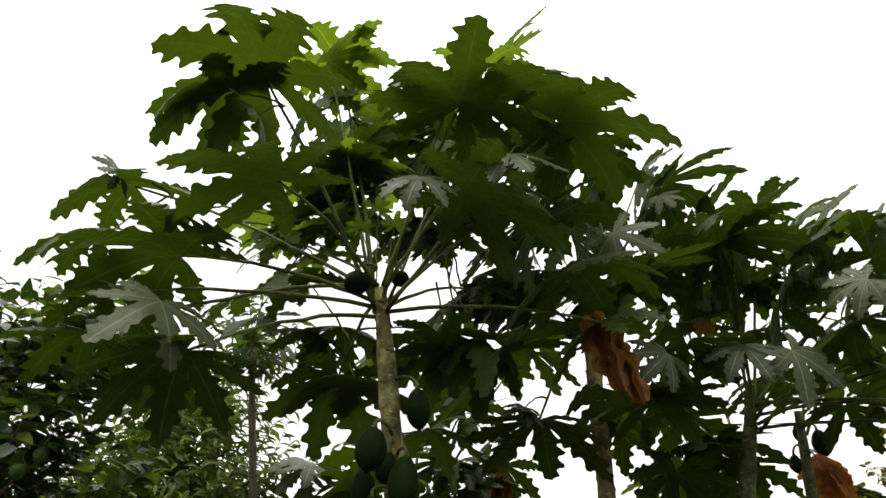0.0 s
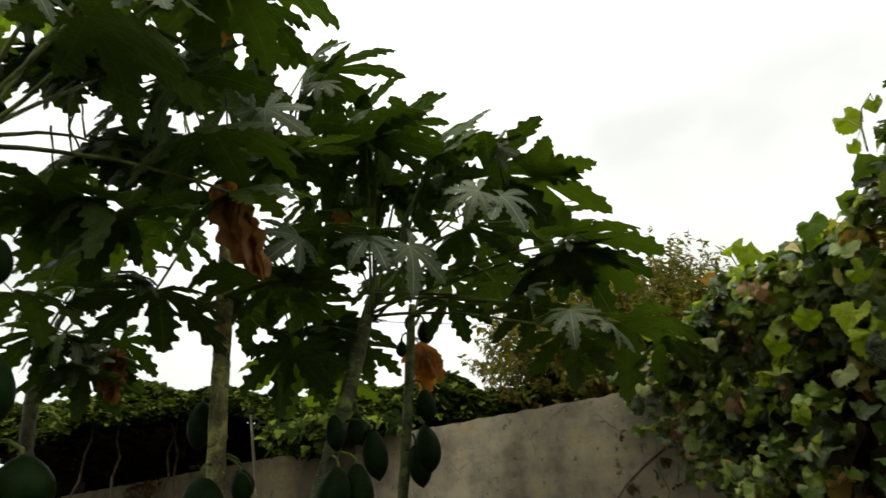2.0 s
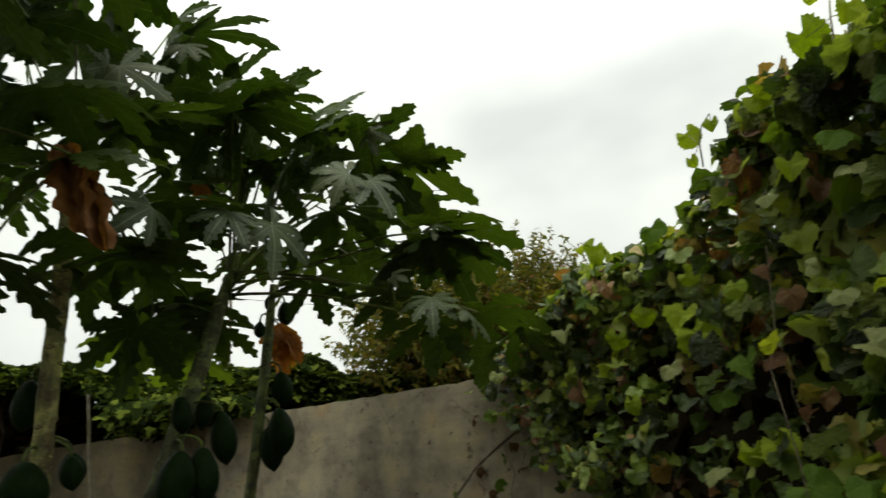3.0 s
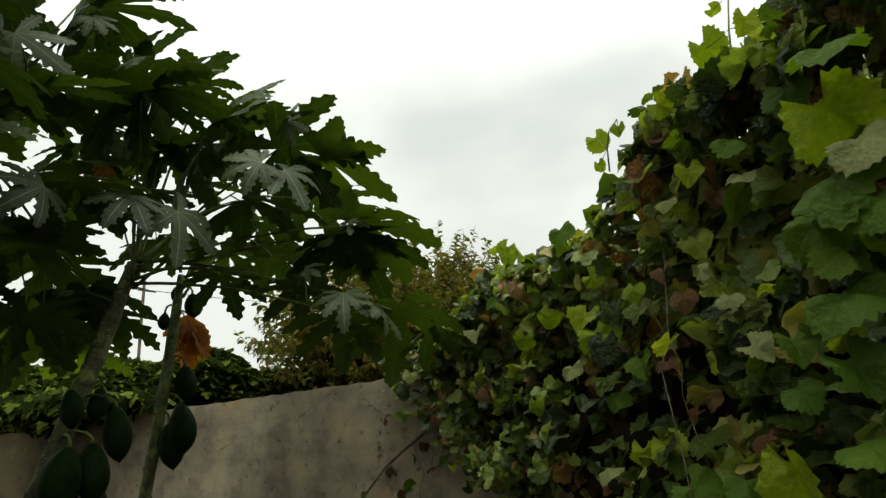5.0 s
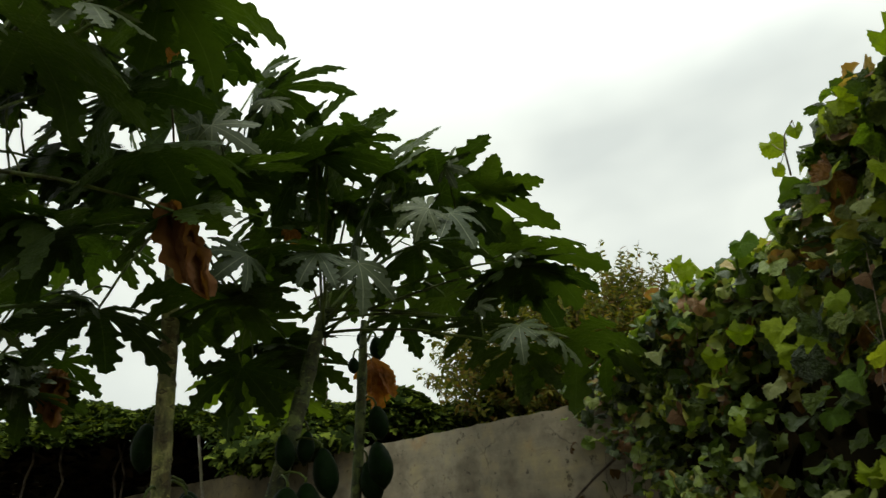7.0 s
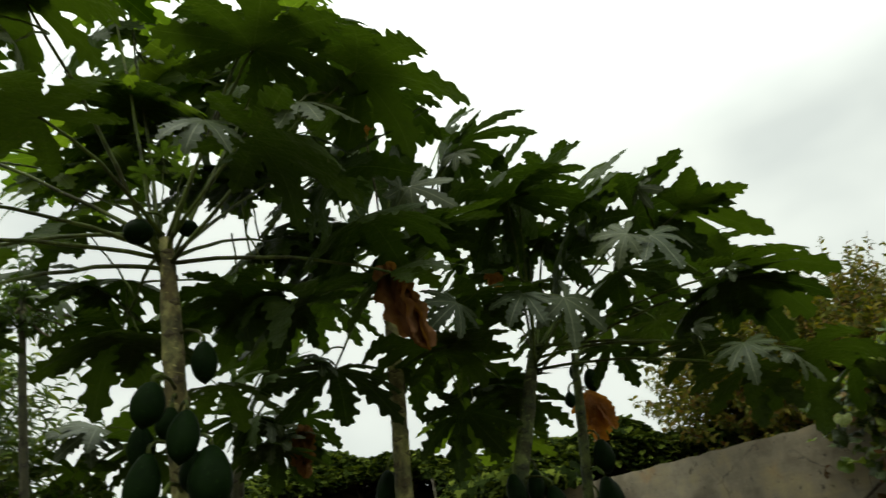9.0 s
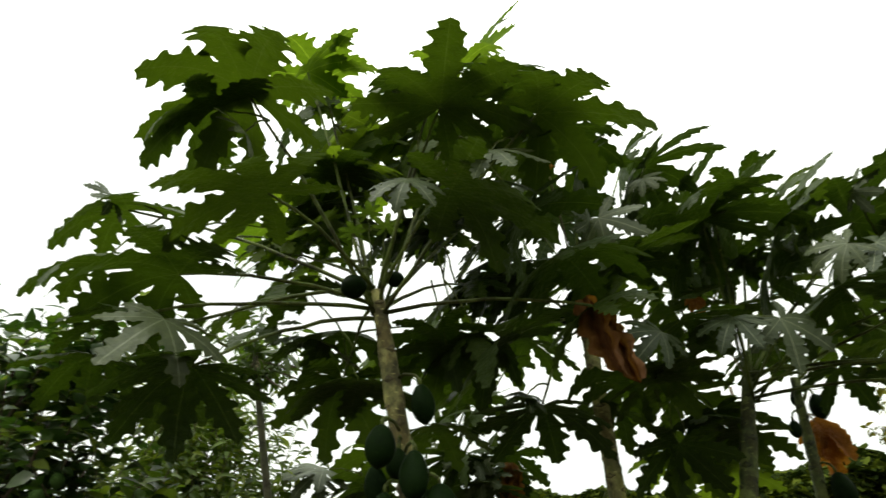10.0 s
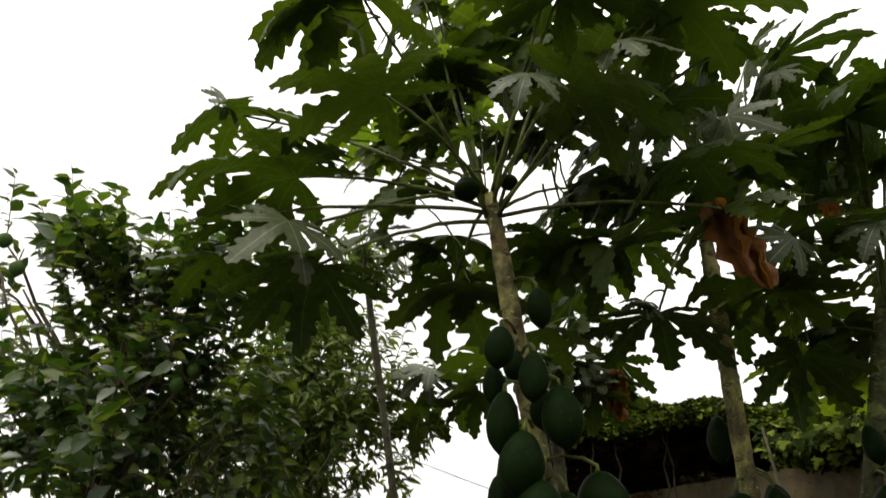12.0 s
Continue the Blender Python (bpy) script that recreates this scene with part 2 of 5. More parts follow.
def earth_material():
    m, n, l, p = material("garden_earth")
    c = ramp(n, l, grain(n, l, 0.8, 8.0, 0.6), [(0.3, (0.03, 0.022, 0.014)), (0.55, (0.06, 0.045, 0.03)), (0.75, (0.035, 0.045, 0.015))])
    l.new(c, p.inputs["Base Color"])
    p.inputs["Roughness"].default_value = 0.95
    relief(n, l, p, grain(n, l, 14.0, 8.0), 0.8, 0.03)
    return m


EARTH = earth_material()
WOOD = bark_material("weathered_wood", (0.28, 0.25, 0.2), (0.14, 0.12, 0.09))
CABLE, _, _, cable_bsdf = material("cable_rubber")
cable_bsdf.inputs["Base Color"].default_value = (0.05, 0.05, 0.055, 1)

# ---- building tools ----


def thing(name, at, label, category, group="", kind=""):
    e = new(name)
    e.empty_display_size = 0.1
    e.location = at
    return tagged(e, label, category, group, kind)


def part(name, data, mat, parent=None, label="", matrix=None):
    """Links a bmesh or a mesh as one object; parent is placed by translation alone, and the data is in world metres unless matrix is given."""
    if isinstance(data, bmesh.types.BMesh):
        me = bpy.data.meshes.new(name)
        data.to_mesh(me)
        data.free()
    else:
        me = data
    if mat and not me.materials:
        me.materials.append(mat)
    ob = new(name, me)
    m = matrix or Matrix.Identity(4)
    if parent:
        base = Matrix.Translation(parent.location)
        if parent.parent:
            base = Matrix.Translation(parent.parent.location) @ parent.matrix_parent_inverse @ parent.matrix_basis
        ob.parent = parent
        ob.matrix_parent_inverse = base.inverted()
    ob.matrix_basis = m
    if label:
        ob["label"] = label
    return ob


def smooth(me):
    me.polygons.foreach_set("use_smooth", [True] * len(me.polygons))
    return me


def tube(bm, pts, radii, seg=7, cap=True):
    """A tapered tube along points."""
    pts = [Vector(p) for p in pts]
    rings = []
    side = None
    for i, p in enumerate(pts):
        d = (pts[min(i + 1, len(pts) - 1)] - pts[max(i - 1, 0)]).normalized()
        if side is None:
            side = d.cross(Vector((0, 0, 1)) if abs(d.z) < 0.9 else Vector((1, 0, 0))).normalized()
        side = (side - d * side.dot(d)).normalized()
        up = d.cross(side)
        r = radii[i] if not isinstance(radii, (int, float)) else radii
        rings.append([bm.verts.new(p + (side * math.cos(a) + up * math.sin(a)) * r) for a in (2 * math.pi * k / seg for k in range(seg))])
    for a, b in zip(rings, rings[1:]):
        for k in range(seg):
            f = bm.faces.new((a[k], a[(k + 1) % seg], b[(k + 1) % seg], b[k]))
            f.smooth = True
    if cap:
        bm.faces.new(rings[0][::-1])
        bm.faces.new(rings[-1])
    return bm


def bend(a, b, sag=0.0, n=6, wob=0.0, seed=0):
    """Points from a to b with sag (down) and a little wobble."""
    a, b = Vector(a), Vector(b)
    r = random.Random(seed)
    out = []
    for i in range(n + 1):
        s = i / n
        p = a.lerp(b, s) - Vector((0, 0, sag * 4 * s * (1 - s)))
        if 0 < i < n and wob:
            p += Vector((r.uniform(-wob, wob), r.uniform(-wob, wob), r.uniform(-wob, wob)))
        out.append(p)
    return out


def mesh_of(name, verts, faces, attrs=None):
    me = bpy.data.meshes.new(name)
    me.from_pydata(verts, [], faces)
    for key, values in (attrs or {}).items():
        a = me.attributes.new(key, "FLOAT", "POINT")
        a.data.foreach_set("value", values)
    return smooth(me)


def palmate(seed, lobes=7, spread=300.0, droop=0.25, cup=0.1, narrow=1.0, depth=0.33):
    """A papaya blade of radius about 1 in the xy plane: the middle lobe along +y, deep lobes with blunt forward side lobes of their own."""
    r = random.Random(seed)
    verts, faces, rib = [(0.0, 0.0, 0.0)], [], [1.0]

    def add(x, y, z, v):
        verts.append((x, y, z))
        rib.append(v)
        return len(verts) - 1

    step = spread / lobes
    heads = [90 + (i - (lobes - 1) / 2) * step + r.uniform(-5, 5) for i in range(lobes)]
    reach = [(1.0 - 0.4 * (abs(i - (lobes - 1) / 2) / ((lobes - 1) / 2)) ** 1.6) * r.uniform(0.9, 1.06) for i in range(lobes)]

    def height(x, y):
        d = math.hypot(x, y)
        return droop * (y - d * d) + 0.05 * math.sin(5 * x + seed) * math.sin(4 * y + 2 * seed) * d

    cuts = []
    for i in range(lobes + 1):
        a = radians(heads[0] - step * 0.5) if i == 0 else radians(heads[-1] + step * 0.5) if i == lobes else radians((heads[i - 1] + heads[i]) / 2)
        d = depth * (reach[min(i, lobes - 1)] + reach[max(i - 1, 0)]) / 2 * r.uniform(0.85, 1.15)
        if i in (0, lobes):
            d *= 0.55
        x, y = d * math.cos(a), d * math.sin(a)
        cuts.append(add(x, y, height(x, y) + cup * 0.1, 0.0))
    for i in range(lobes):
        a, far = radians(heads[i]), reach[i]
        ax, ay = math.cos(a), math.sin(a)
        lift, tilt = r.uniform(-0.3, 0.12), r.uniform(-0.25, 0.25)
        n = 34
        mids = [0]
        for j in range(1, n + 1):
            s = far * j / n
            mids.append(add(ax * s, ay * s, height(ax * s, ay * s) + lift * s * s, 1.0))
        for sgn, cut in ((1, cuts[i + 1]), (-1, cuts[i])):
            cx, cy, _ = verts[cut]
            s0, w0 = (cx * ax + cy * ay) / far, abs(cx * ay - cy * ax) / far
            j1, j2, j3 = (r.uniform(-0.03, 0.03) for _ in range(3))
            big = r.uniform(0.85, 1.15) * narrow
            line = [(s0, w0), (max(s0 + 0.03, 0.4), 0.125), (0.47 + j1, 0.19 * big), (0.51 + j1, 0.185 * big), (0.53 + j1, 0.128),
                    (0.575 + j2, 0.132), (0.64 + j2, 0.2 * big), (0.69 + j2, 0.195 * big), (0.7 + j2, 0.118), (0.745 + j3, 0.118),
                    (0.805 + j3, 0.175 * big), (0.845 + j3, 0.16 * big), (0.85 + j3, 0.09), (0.885 + j3, 0.08),
                    (0.925 + j3, 0.1 * big), (0.95 + j3, 0.085 * big), (0.955 + j3, 0.045), (1.0, 0.0)]
            # rounded corners
            fine = [line[0]]
            for (sa, wa), (sb, wb) in zip(line, line[1:]):
                fine += [(0.74 * sa + 0.26 * sb, 0.74 * wa + 0.26 * wb), (0.26 * sa + 0.74 * sb, 0.26 * wa + 0.74 * wb)]
            fine = fine[2:-1]
            edge = [cut]
            for s, w in fine[:n - 1]:
                s, w = s * far, w * far * r.uniform(0.95, 1.05)
                x, y = ax * s - sgn * ay * w, ay * s + sgn * ax * w
                edge.append(add(x, y, height(x, y) + cup * 1.6 * w + lift * s * s + tilt * sgn * w * min(1.0, max(0.0, s / far - 0.3) / 0.3) + r.uniform(-0.006, 0.006), 0.0))
            edge.append(mids[n])
            # each edge point joins the rib point that lies abreast of it
            abreast = [max(1, min(n - 1, round(s0 * n)))]
            for s, _ in fine[:n - 1]:
                abreast.append(max(abreast[-1], min(n - 1, round(s * n))))
            abreast.append(n)
            rings = [(mids[k], mids[k + 1], cut) for k in range(abreast[0])]
            for j in range(len(edge) - 1):
                rings += [(mids[k], mids[k + 1], edge[j]) for k in range(abreast[j], abreast[j + 1]) if mids[k + 1] != edge[j]]
                if edge[j + 1] != mids[abreast[j + 1]]:
                    rings.append((mids[abreast[j + 1]], edge[j + 1], edge[j]))
            faces += [t[::-1] if sgn > 0 else t for t in rings]
    return mesh_of("papaya_blade", verts, faces, {"rib": rib})


def grape_blade(seed, points=25, rings=2, lobed=(0.2, 0.42)):
    """A vine leaf of radius about 1: five lobes, toothed edge, puckered between its ribs, folded and curled."""
    r = random.Random(seed)
    verts, faces, rib = [(0, 0, 0.0)], [], [1.0]
    fold, curl, wave, lean = r.uniform(-0.1, 0.8), r.uniform(0.0, 1.3), r.uniform(0.1, 0.28), r.uniform(0, 6.28)
    deep = r.uniform(*lobed)
    edge = []
    for k in range(points):
        th = -math.pi / 2 + 2 * math.pi * (k + 0.5) / points
        q = math.cos(2.5 * (th - math.pi / 2))
        d = 0.97 - deep * (1 - abs(q) ** 0.9) + (0.05 if k % 2 else -0.05) + r.uniform(-0.04, 0.04)
        d *= 0.86 + 0.14 * (0.5 + 0.5 * math.sin(th))
        if abs(math.sin((th + math.pi / 2) / 2)) < 0.2:
            d *= 0.35
        edge.append((th, d, q))
    for ring in range(1, rings + 1):
        for th, d, q in edge:
            e = d * ring / rings
            x, y = e * math.cos(th), e * math.sin(th)
            pucker = 0.09 * (1 - abs(q)) if ring < rings else r.uniform(-0.05, 0.05)
            verts.append((x, y, fold * abs(x) - curl * e * e * 0.5 + wave * math.sin(3 * th + lean) * e + pucker))
            rib.append(1.0 if abs(q) > 0.995 else 0.0)
    for k in range(points):
        n = (k + 1) % points
        faces.append((0, 1 + k, 1 + n))
        for ring in range(1, rings):
            a, c = 1 + (ring - 1) * points, 1 + ring * points
            faces.append((a + k, c + k, c + n, a + n))
    return mesh_of("grape_blade", verts, faces, {"rib": rib})


LANCE = (np.array([(0, 0, 0), (-0.3, 0.35, 0.07), (0.3, 0.35, 0.07), (0, 0.4, 0), (-0.22, 0.72, 0.0), (0.22, 0.72, 0.0), (0, 0.72, -0.06), (0, 1.05, -0.16)]),
         [(0, 3, 1), (0, 2, 3), (1, 3, 6, 4), (3, 2, 5, 6), (4, 6, 7), (6, 5, 7)])
BROAD = (LANCE[0] * (2.2, 1, 1), LANCE[1])
LEAFLET = (np.array([(0, -0.6, 0), (-0.75, -0.75, -0.1), (-0.9, 0.05, 0.12), (-0.45, 0.15, 0.1), (-0.35, 0.75, 0.0), (0, 1.0, -0.2), (0.4, 0.7, 0.02), (0.42, 0.12, 0.1), (0.95, 0.1, 0.1), (0.7, -0.8, -0.1), (0, 0.1, -0.05)]),
           [(10, i, i + 1) for i in range(9)] + [(10, 9, 0)])
SLIM = (LANCE[0] * (0.55, 1, 1.5), LANCE[1])


def vine_template(points, seed):
    me = grape_blade(seed, points, 2, (0.1, 0.28))
    v = np.array([tuple(x.co) for x in me.vertices])
    f = [tuple(p.vertices) for p in me.polygons]
    bpy.data.meshes.remove(me)
    return v, f


def unit(v):
    return v / np.maximum(np.linalg.norm(v, axis=-1, keepdims=True), 1e-9)


def frames_for(normals, ups):
    z = unit(normals)
    y = unit(ups - (ups * z).sum(-1, keepdims=True) * z)
    return np.cross(y, z), y, z


def cloud_mesh(name, template, at, normals, ups, sizes):
    """Many leaves in one mesh."""
    tv, tf = template
    x, y, z = frames_for(normals, ups)
    v = at[:, None] + sizes[:, None, None] * (tv[None, :, 0:1] * x[:, None] + tv[None, :, 1:2] * y[:, None] + tv[None, :, 2:3] * z[:, None])
    k = len(tv)
    faces = [tuple(i + k * n for i in f) for n in range(len(at)) for f in tf]
    return mesh_of(name, v.reshape(-1, 3).tolist(), faces)


def single_leaves(name, meshes, mat, parent, at, normals, ups, sizes):
    x, y, z = frames_for(normals, ups)
    for n in range(len(at)):
        m = Matrix(((x[n][0], y[n][0], z[n][0], at[n][0]), (x[n][1], y[n][1], z[n][1], at[n][1]), (x[n][2], y[n][2], z[n][2], at[n][2]), (0, 0, 0, 1)))
        part(name, meshes[n % len(meshes)], mat, parent, "", m @ Matrix.Scale(float(sizes[n]), 4))


def twig_leaves(starts, ways, lengths, per, r, lift=0.5):
    """Points, normals and leaf directions along straight twigs that bow upwards."""
    n = len(starts)
    s = np.tile((np.arange(per) + 0.6) / per, (n, 1)) * r.uniform(0.9, 1.05, (n, 1))
    bow = np.array((0, 0, 1.0)) * (s[..., None] ** 2) * 0.25 * lengths[:, None, None]
    at = starts[:, None] + ways[:, None] * (s * lengths[:, None])[..., None] + bow
    turn = (np.arange(per) * 2.4)[None, :] + r.uniform(0, 6.28, (n, 1))
    a = unit(np.cross(ways, np.array((0.31, 0.17, 0.93))))
    c = np.cross(ways, a)
    out = a[:, None] * np.cos(turn)[..., None] + c[:, None] * np.sin(turn)[..., None]
    ups = out + ways[:, None] * 0.9 + r.normal(size=at.shape) * 0.25
    norm = np.array((0, 0, 1.0)) * lift + ways[:, None] * 0.35 + r.normal(size=at.shape) * 0.4
    return at.reshape(-1, 3), norm.reshape(-1, 3), ups.reshape(-1, 3)


def twig_mesh(starts, ways, lengths, thick):
    bm = bmesh.new()
    for p, w, k in zip(starts, ways, lengths):
        p, w = Vector(p), Vector(w)
        tube(bm, [p, p + w * k * 0.5 + Vector((0, 0, 0.06 * k)), p + w * k + Vector((0, 0, 0.25 * k))], [thick, thick * 0.7, thick * 0.35], 4, False)
    return bm

# ---- ground and walls ----
def ground():
    bm = bmesh.new()
    n = 44
    ticks = [math.copysign(abs(i / n) ** 3 * 600, i) for i in range(-n, n + 1)]
    rows = [[bm.verts.new((x, y, 0.05 * noise.noise((x * 0.35, y * 0.35, 2.0)) if abs(x) < 60 and abs(y) < 60 else 0.0)) for x in ticks] for y in ticks]
    for a, b in zip(rows, rows[1:]):
        for k in range(2 * n):
            bm.faces.new((a[k], a[k + 1], b[k + 1], b[k]))
    ob = part("ground", bm, EARTH)
    tagged(ob, "brown garden earth with thin weeds", "ground", kind="structure")


ground()


def wall_run(name, a, b, top_a, top_b, thick, label, n=26, seed=0, mat=CONCRETE):
    """A wall from a to b whose top runs from top_a to top_b, with chipped upper edges."""
    r = random.Random(seed)
    a, b = Vector((*a, 0)), Vector((*b, 0))
    d = (b - a).normalized()
    side = Vector((-d.y, d.x, 0)) * thick / 2
    levels = 9
    bm = bmesh.new()
    grid = {}
    for i in range(n + 1):
        s = i / n
        top = top_a + (top_b - top_a) * s
        chip = r.uniform(-0.012, 0.006)
        for j in range(levels + 1):
            for k, off in enumerate((side, -side)):
                z = -0.2 + (top + chip + 0.2) * (j / levels)
                p = a.lerp(b, s) + off + off.normalized() * r.uniform(-0.004, 0.004)
                if j == levels:
                    p -= off.normalized() * r.uniform(0.0, 0.015)
                grid[i, j, k] = bm.verts.new((p.x, p.y, z))
    for i in range(n):
        for j in range(levels):
            bm.faces.new((grid[i, j, 0], grid[i, j + 1, 0], grid[i + 1, j + 1, 0], grid[i + 1, j, 0]))
            bm.faces.new((grid[i, j, 1], grid[i + 1, j, 1], grid[i + 1, j + 1, 1], grid[i, j + 1, 1]))
        bm.faces.new((grid[i, levels, 0], grid[i, levels, 1], grid[i + 1, levels, 1], grid[i + 1, levels, 0]))
    for i in (0, n):
        for j in range(levels):
            q = (grid[i, j, 0], grid[i, j, 1], grid[i, j + 1, 1], grid[i, j + 1, 0])
            bm.faces.new(q if i == 0 else q[::-1])
    bmesh.ops.recalc_face_normals(bm, faces=bm.faces)
    ob = part(name, bm, mat)
    return tagged(ob, label, "wall", kind="structure")


wall_run("wall_east", (2.45, 7.11), (4.1, 3.06), 2.14, 2.14, 0.18, "weathered grey-brown concrete garden wall with rain stains", 44, 1)
wall_run("wall_east_far", (-0.45, 14.2), (2.45, 7.11), 2.1, 2.13, 0.186, "mossy concrete garden wall, its colour darkened for the shade under creepers", 60, 3, MOSSY_SHADED)
# wall added to close the far side, in the shade-darkened concrete
wall_run("wall_north", (-6.0, 16.4), (-0.52, 14.1), 1.98, 2.08, 0.2, "added mossy brown concrete wall closing the far side, shade in its colour", 50, 2, MOSSY_SHADED)

# ---- papaya trees ----
BLADES = [palmate(s, 7 + (s % 3 == 0), 300 + 15 * (s % 3 == 0), 0.25 + 0.11 * (s % 4), (-0.06, 0.05, 0.12)[s % 3], 0.95 + 0.12 * (s % 2)) for s in range(1, 13)]
BLADES_FINE = [palmate(s, 7 + (s % 3 == 0), 305 + 15 * (s % 3 == 0), 0.25 + 0.11 * (s % 4), (-0.06, 0.05, 0.12)[s % 3], 0.86 + 0.12 * (s % 2), 0.23) for s in range(51, 63)]
BLADES_SKYLIT = [palmate(s, 6 + s % 2, 285, 0.2 + 0.08 * (s % 4), (-0.05, 0.04, 0.1)[s % 3], 0.95, 0.26) for s in range(21, 28)]
BLADES_LIT = [palmate(s, 7, 300, 0.2 + 0.08 * (s % 4), (-0.05, 0.04, 0.1)[s % 3], 1.0) for s in range(31, 36)]
YOUNG = [palmate(s, 7, 300, 0.12, 0.05, 0.9) for s in (41, 42, 43)]
for set_of, set_mat in ((BLADES, PAPAYA), (BLADES_FINE, PAPAYA), (BLADES_SKYLIT, PAPAYA_SKYLIT), (BLADES_LIT, PAPAYA_LIT), (YOUNG, PAPAYA_YOUNG)):
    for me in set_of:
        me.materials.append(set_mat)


class Papaya:
    def __init__(self, base, hub, radius, bark, label, lean=0.02, seed=0, broad=False):
        self.broad = broad
        self.hub, self.seed = Vector(hub), seed
        self.count = 0
        base = Vector(base)
        self.thing = thing("papaya_tree", base, label, "papaya tree", "papaya trees along the wall")
        r = random.Random(seed)
        bm = bmesh.new()
        scar = bm.verts.layers.float.new("scar")
        n = 44
        axis = []
        for i in range(n + 1):
            s = i / n
            p = base.lerp(self.hub, s)
            p += Vector((math.sin(s * 5 + seed), math.cos(s * 4 + seed), 0)) * lean * math.sin(math.pi * s)
            axis.append((p, radius * (1.35 - 0.35 * min(1, s * 3)) * (1.0 if s < 0.86 else 1.0 - 0.35 * (s - 0.86) / 0.14) * (1 + 0.05 * math.sin(i * 2.1 + seed))))
        self.axis = axis
        tube(bm, [p for p, _ in axis], [q for _, q in axis], 14)
        turn = 0.0
        z = 0.3
        # leaf scars wind up the stem
        while z < self.hub.z - 0.02:
            s = (z - base.z) / (self.hub.z - base.z)
            p, rad = axis[min(n, int(s * n))]
            p = base.lerp(self.hub, s) + Vector((math.sin(s * 5 + seed), math.cos(s * 4 + seed), 0)) * lean * math.sin(math.pi * s)
            out = Vector((math.cos(turn), math.sin(turn), 0))
            sid = Vector((-out.y, out.x, 0))
            w, h = rad * r.uniform(0.55, 0.8), rad * r.uniform(0.36, 0.6)
            c = p + out * rad * 1.035
            corners = [c + sid * w - out * w * 0.3, c + Vector((0, 0, h)), c - sid * w - out * w * 0.3, c - Vector((0, 0, h * 0.8))]
            vs = [bm.verts.new(q) for q in corners]
            mid = bm.verts.new(c + out * 0.006)
            mid[scar] = 0.2
            for q in vs:
                q[scar] = 1.0
            for k in range(4):
                bm.faces.new((vs[k], vs[(k + 1) % 4], mid))
            turn += 2.4
            z += r.uniform(0.03, 0.06)
        bmesh.ops.recalc_face_normals(bm, faces=bm.faces)
        part("trunk", bm, bark, self.thing)

    def at(self, z):
        for p, rad in self.axis:
            if p.z >= z:
                return p, rad
        return self.axis[-1]

    def leaf(self, end, tip, roll=0.0, kind="", via=None):
        """A leaf: its stalk from the stem to end, the middle lobe from there to tip, the blade rolled about that line
        from lying level. via starts the stalk on another one, to fit the camera's view with fewer stalks.
        """
        self.count += 1
        k = self.count + self.seed
        end, tip = Vector(end), Vector(tip)
        away = Vector((end.x - self.hub.x, end.y - self.hub.y, 0))
        away = away.normalized() if away.length > 1e-6 else Vector((1, 0, 0))
        foot = self.hub + Vector((0, 0, 0.03 - 0.025 * (k * 3 % 8))) + away * 0.02
        bm = bmesh.new()
        pts = bend(via or foot, end, -0.02 if via else -0.05, 9, 0.005, k)
        thick = 0.006 if via else {"": 0.0105, "lit": 0.009, "skylit": 0.006, "young": 0.004}[kind]
        tube(bm, pts, [thick * (1 - 0.05 * i) for i in range(10)], 7)
        y = (tip - end).normalized()
        x = y.cross(Vector((0, 0, 1)))
        x = x.normalized() if x.length > 1e-3 else Vector((1, 0, 0))
        turn = Matrix((x, y, x.cross(y))).transposed().to_4x4()
        m = Matrix.Translation(end) @ turn @ pose(0, 0, 0, 0, roll, 0) @ Matrix.Scale((tip - end).length, 4)
        some = {"": BLADES if self.broad else BLADES_FINE, "skylit": BLADES_SKYLIT, "young": YOUNG, "lit": BLADES_LIT}[kind]
        blade = part("leaf", some[k % len(some)], None, self.thing, "", m)
        part("leaf_stalk", bm, STALK, blade)

    def fruit(self, top, length, width=None, drop=0.05):
        """A fruit on a short stalk beside the stem; top is its shoulder."""
        top = Vector(top)
        p, rad = self.at(top.z)
        width = width or length * 0.58
        out = Vector((top.x - p.x, top.y - p.y, 0)).normalized()
        z, around = top.z, math.degrees(math.atan2(out.y, out.x))
        bm = bmesh.new()
        rings, seg = 12, 16
        loops = []
        for i in range(1, rings):
            s = i / rings
            w = width / 2 * (math.sin(math.pi * s ** 1.02) ** 0.56) * (0.82 + 0.22 * s) * (1.0 if s < 0.85 else 1.0 - 0.7 * (s - 0.85))
            loops.append([bm.verts.new((math.cos(a) * w * (1 + 0.035 * math.cos(5 * a)), math.sin(a) * w * (1 + 0.035 * math.cos(5 * a)), -length * s)) for a in (2 * math.pi * q / seg for q in range(seg))])
        first, last = bm.verts.new((0, 0, -0.015 * length)), bm.verts.new((0, 0, -length * 1.03))
        for a, b in zip(loops, loops[1:]):
            for q in range(seg):
                bm.faces.new((a[q], b[q], b[(q + 1) % seg], a[(q + 1) % seg]))
        for q in range(seg):
            bm.faces.new((first, loops[0][q], loops[0][(q + 1) % seg]))
            bm.faces.new((last, loops[-1][(q + 1) % seg], loops[-1][q]))
        for f in bm.faces:
            f.smooth = True
        m = Matrix.Translation(top) @ pose(0, 0, 0, -8 * out.y, 8 * out.x, around * 3)
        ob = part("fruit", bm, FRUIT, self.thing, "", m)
        bm = bmesh.new()
        root = Vector((p.x, p.y, z + drop)) + out * rad * 0.8
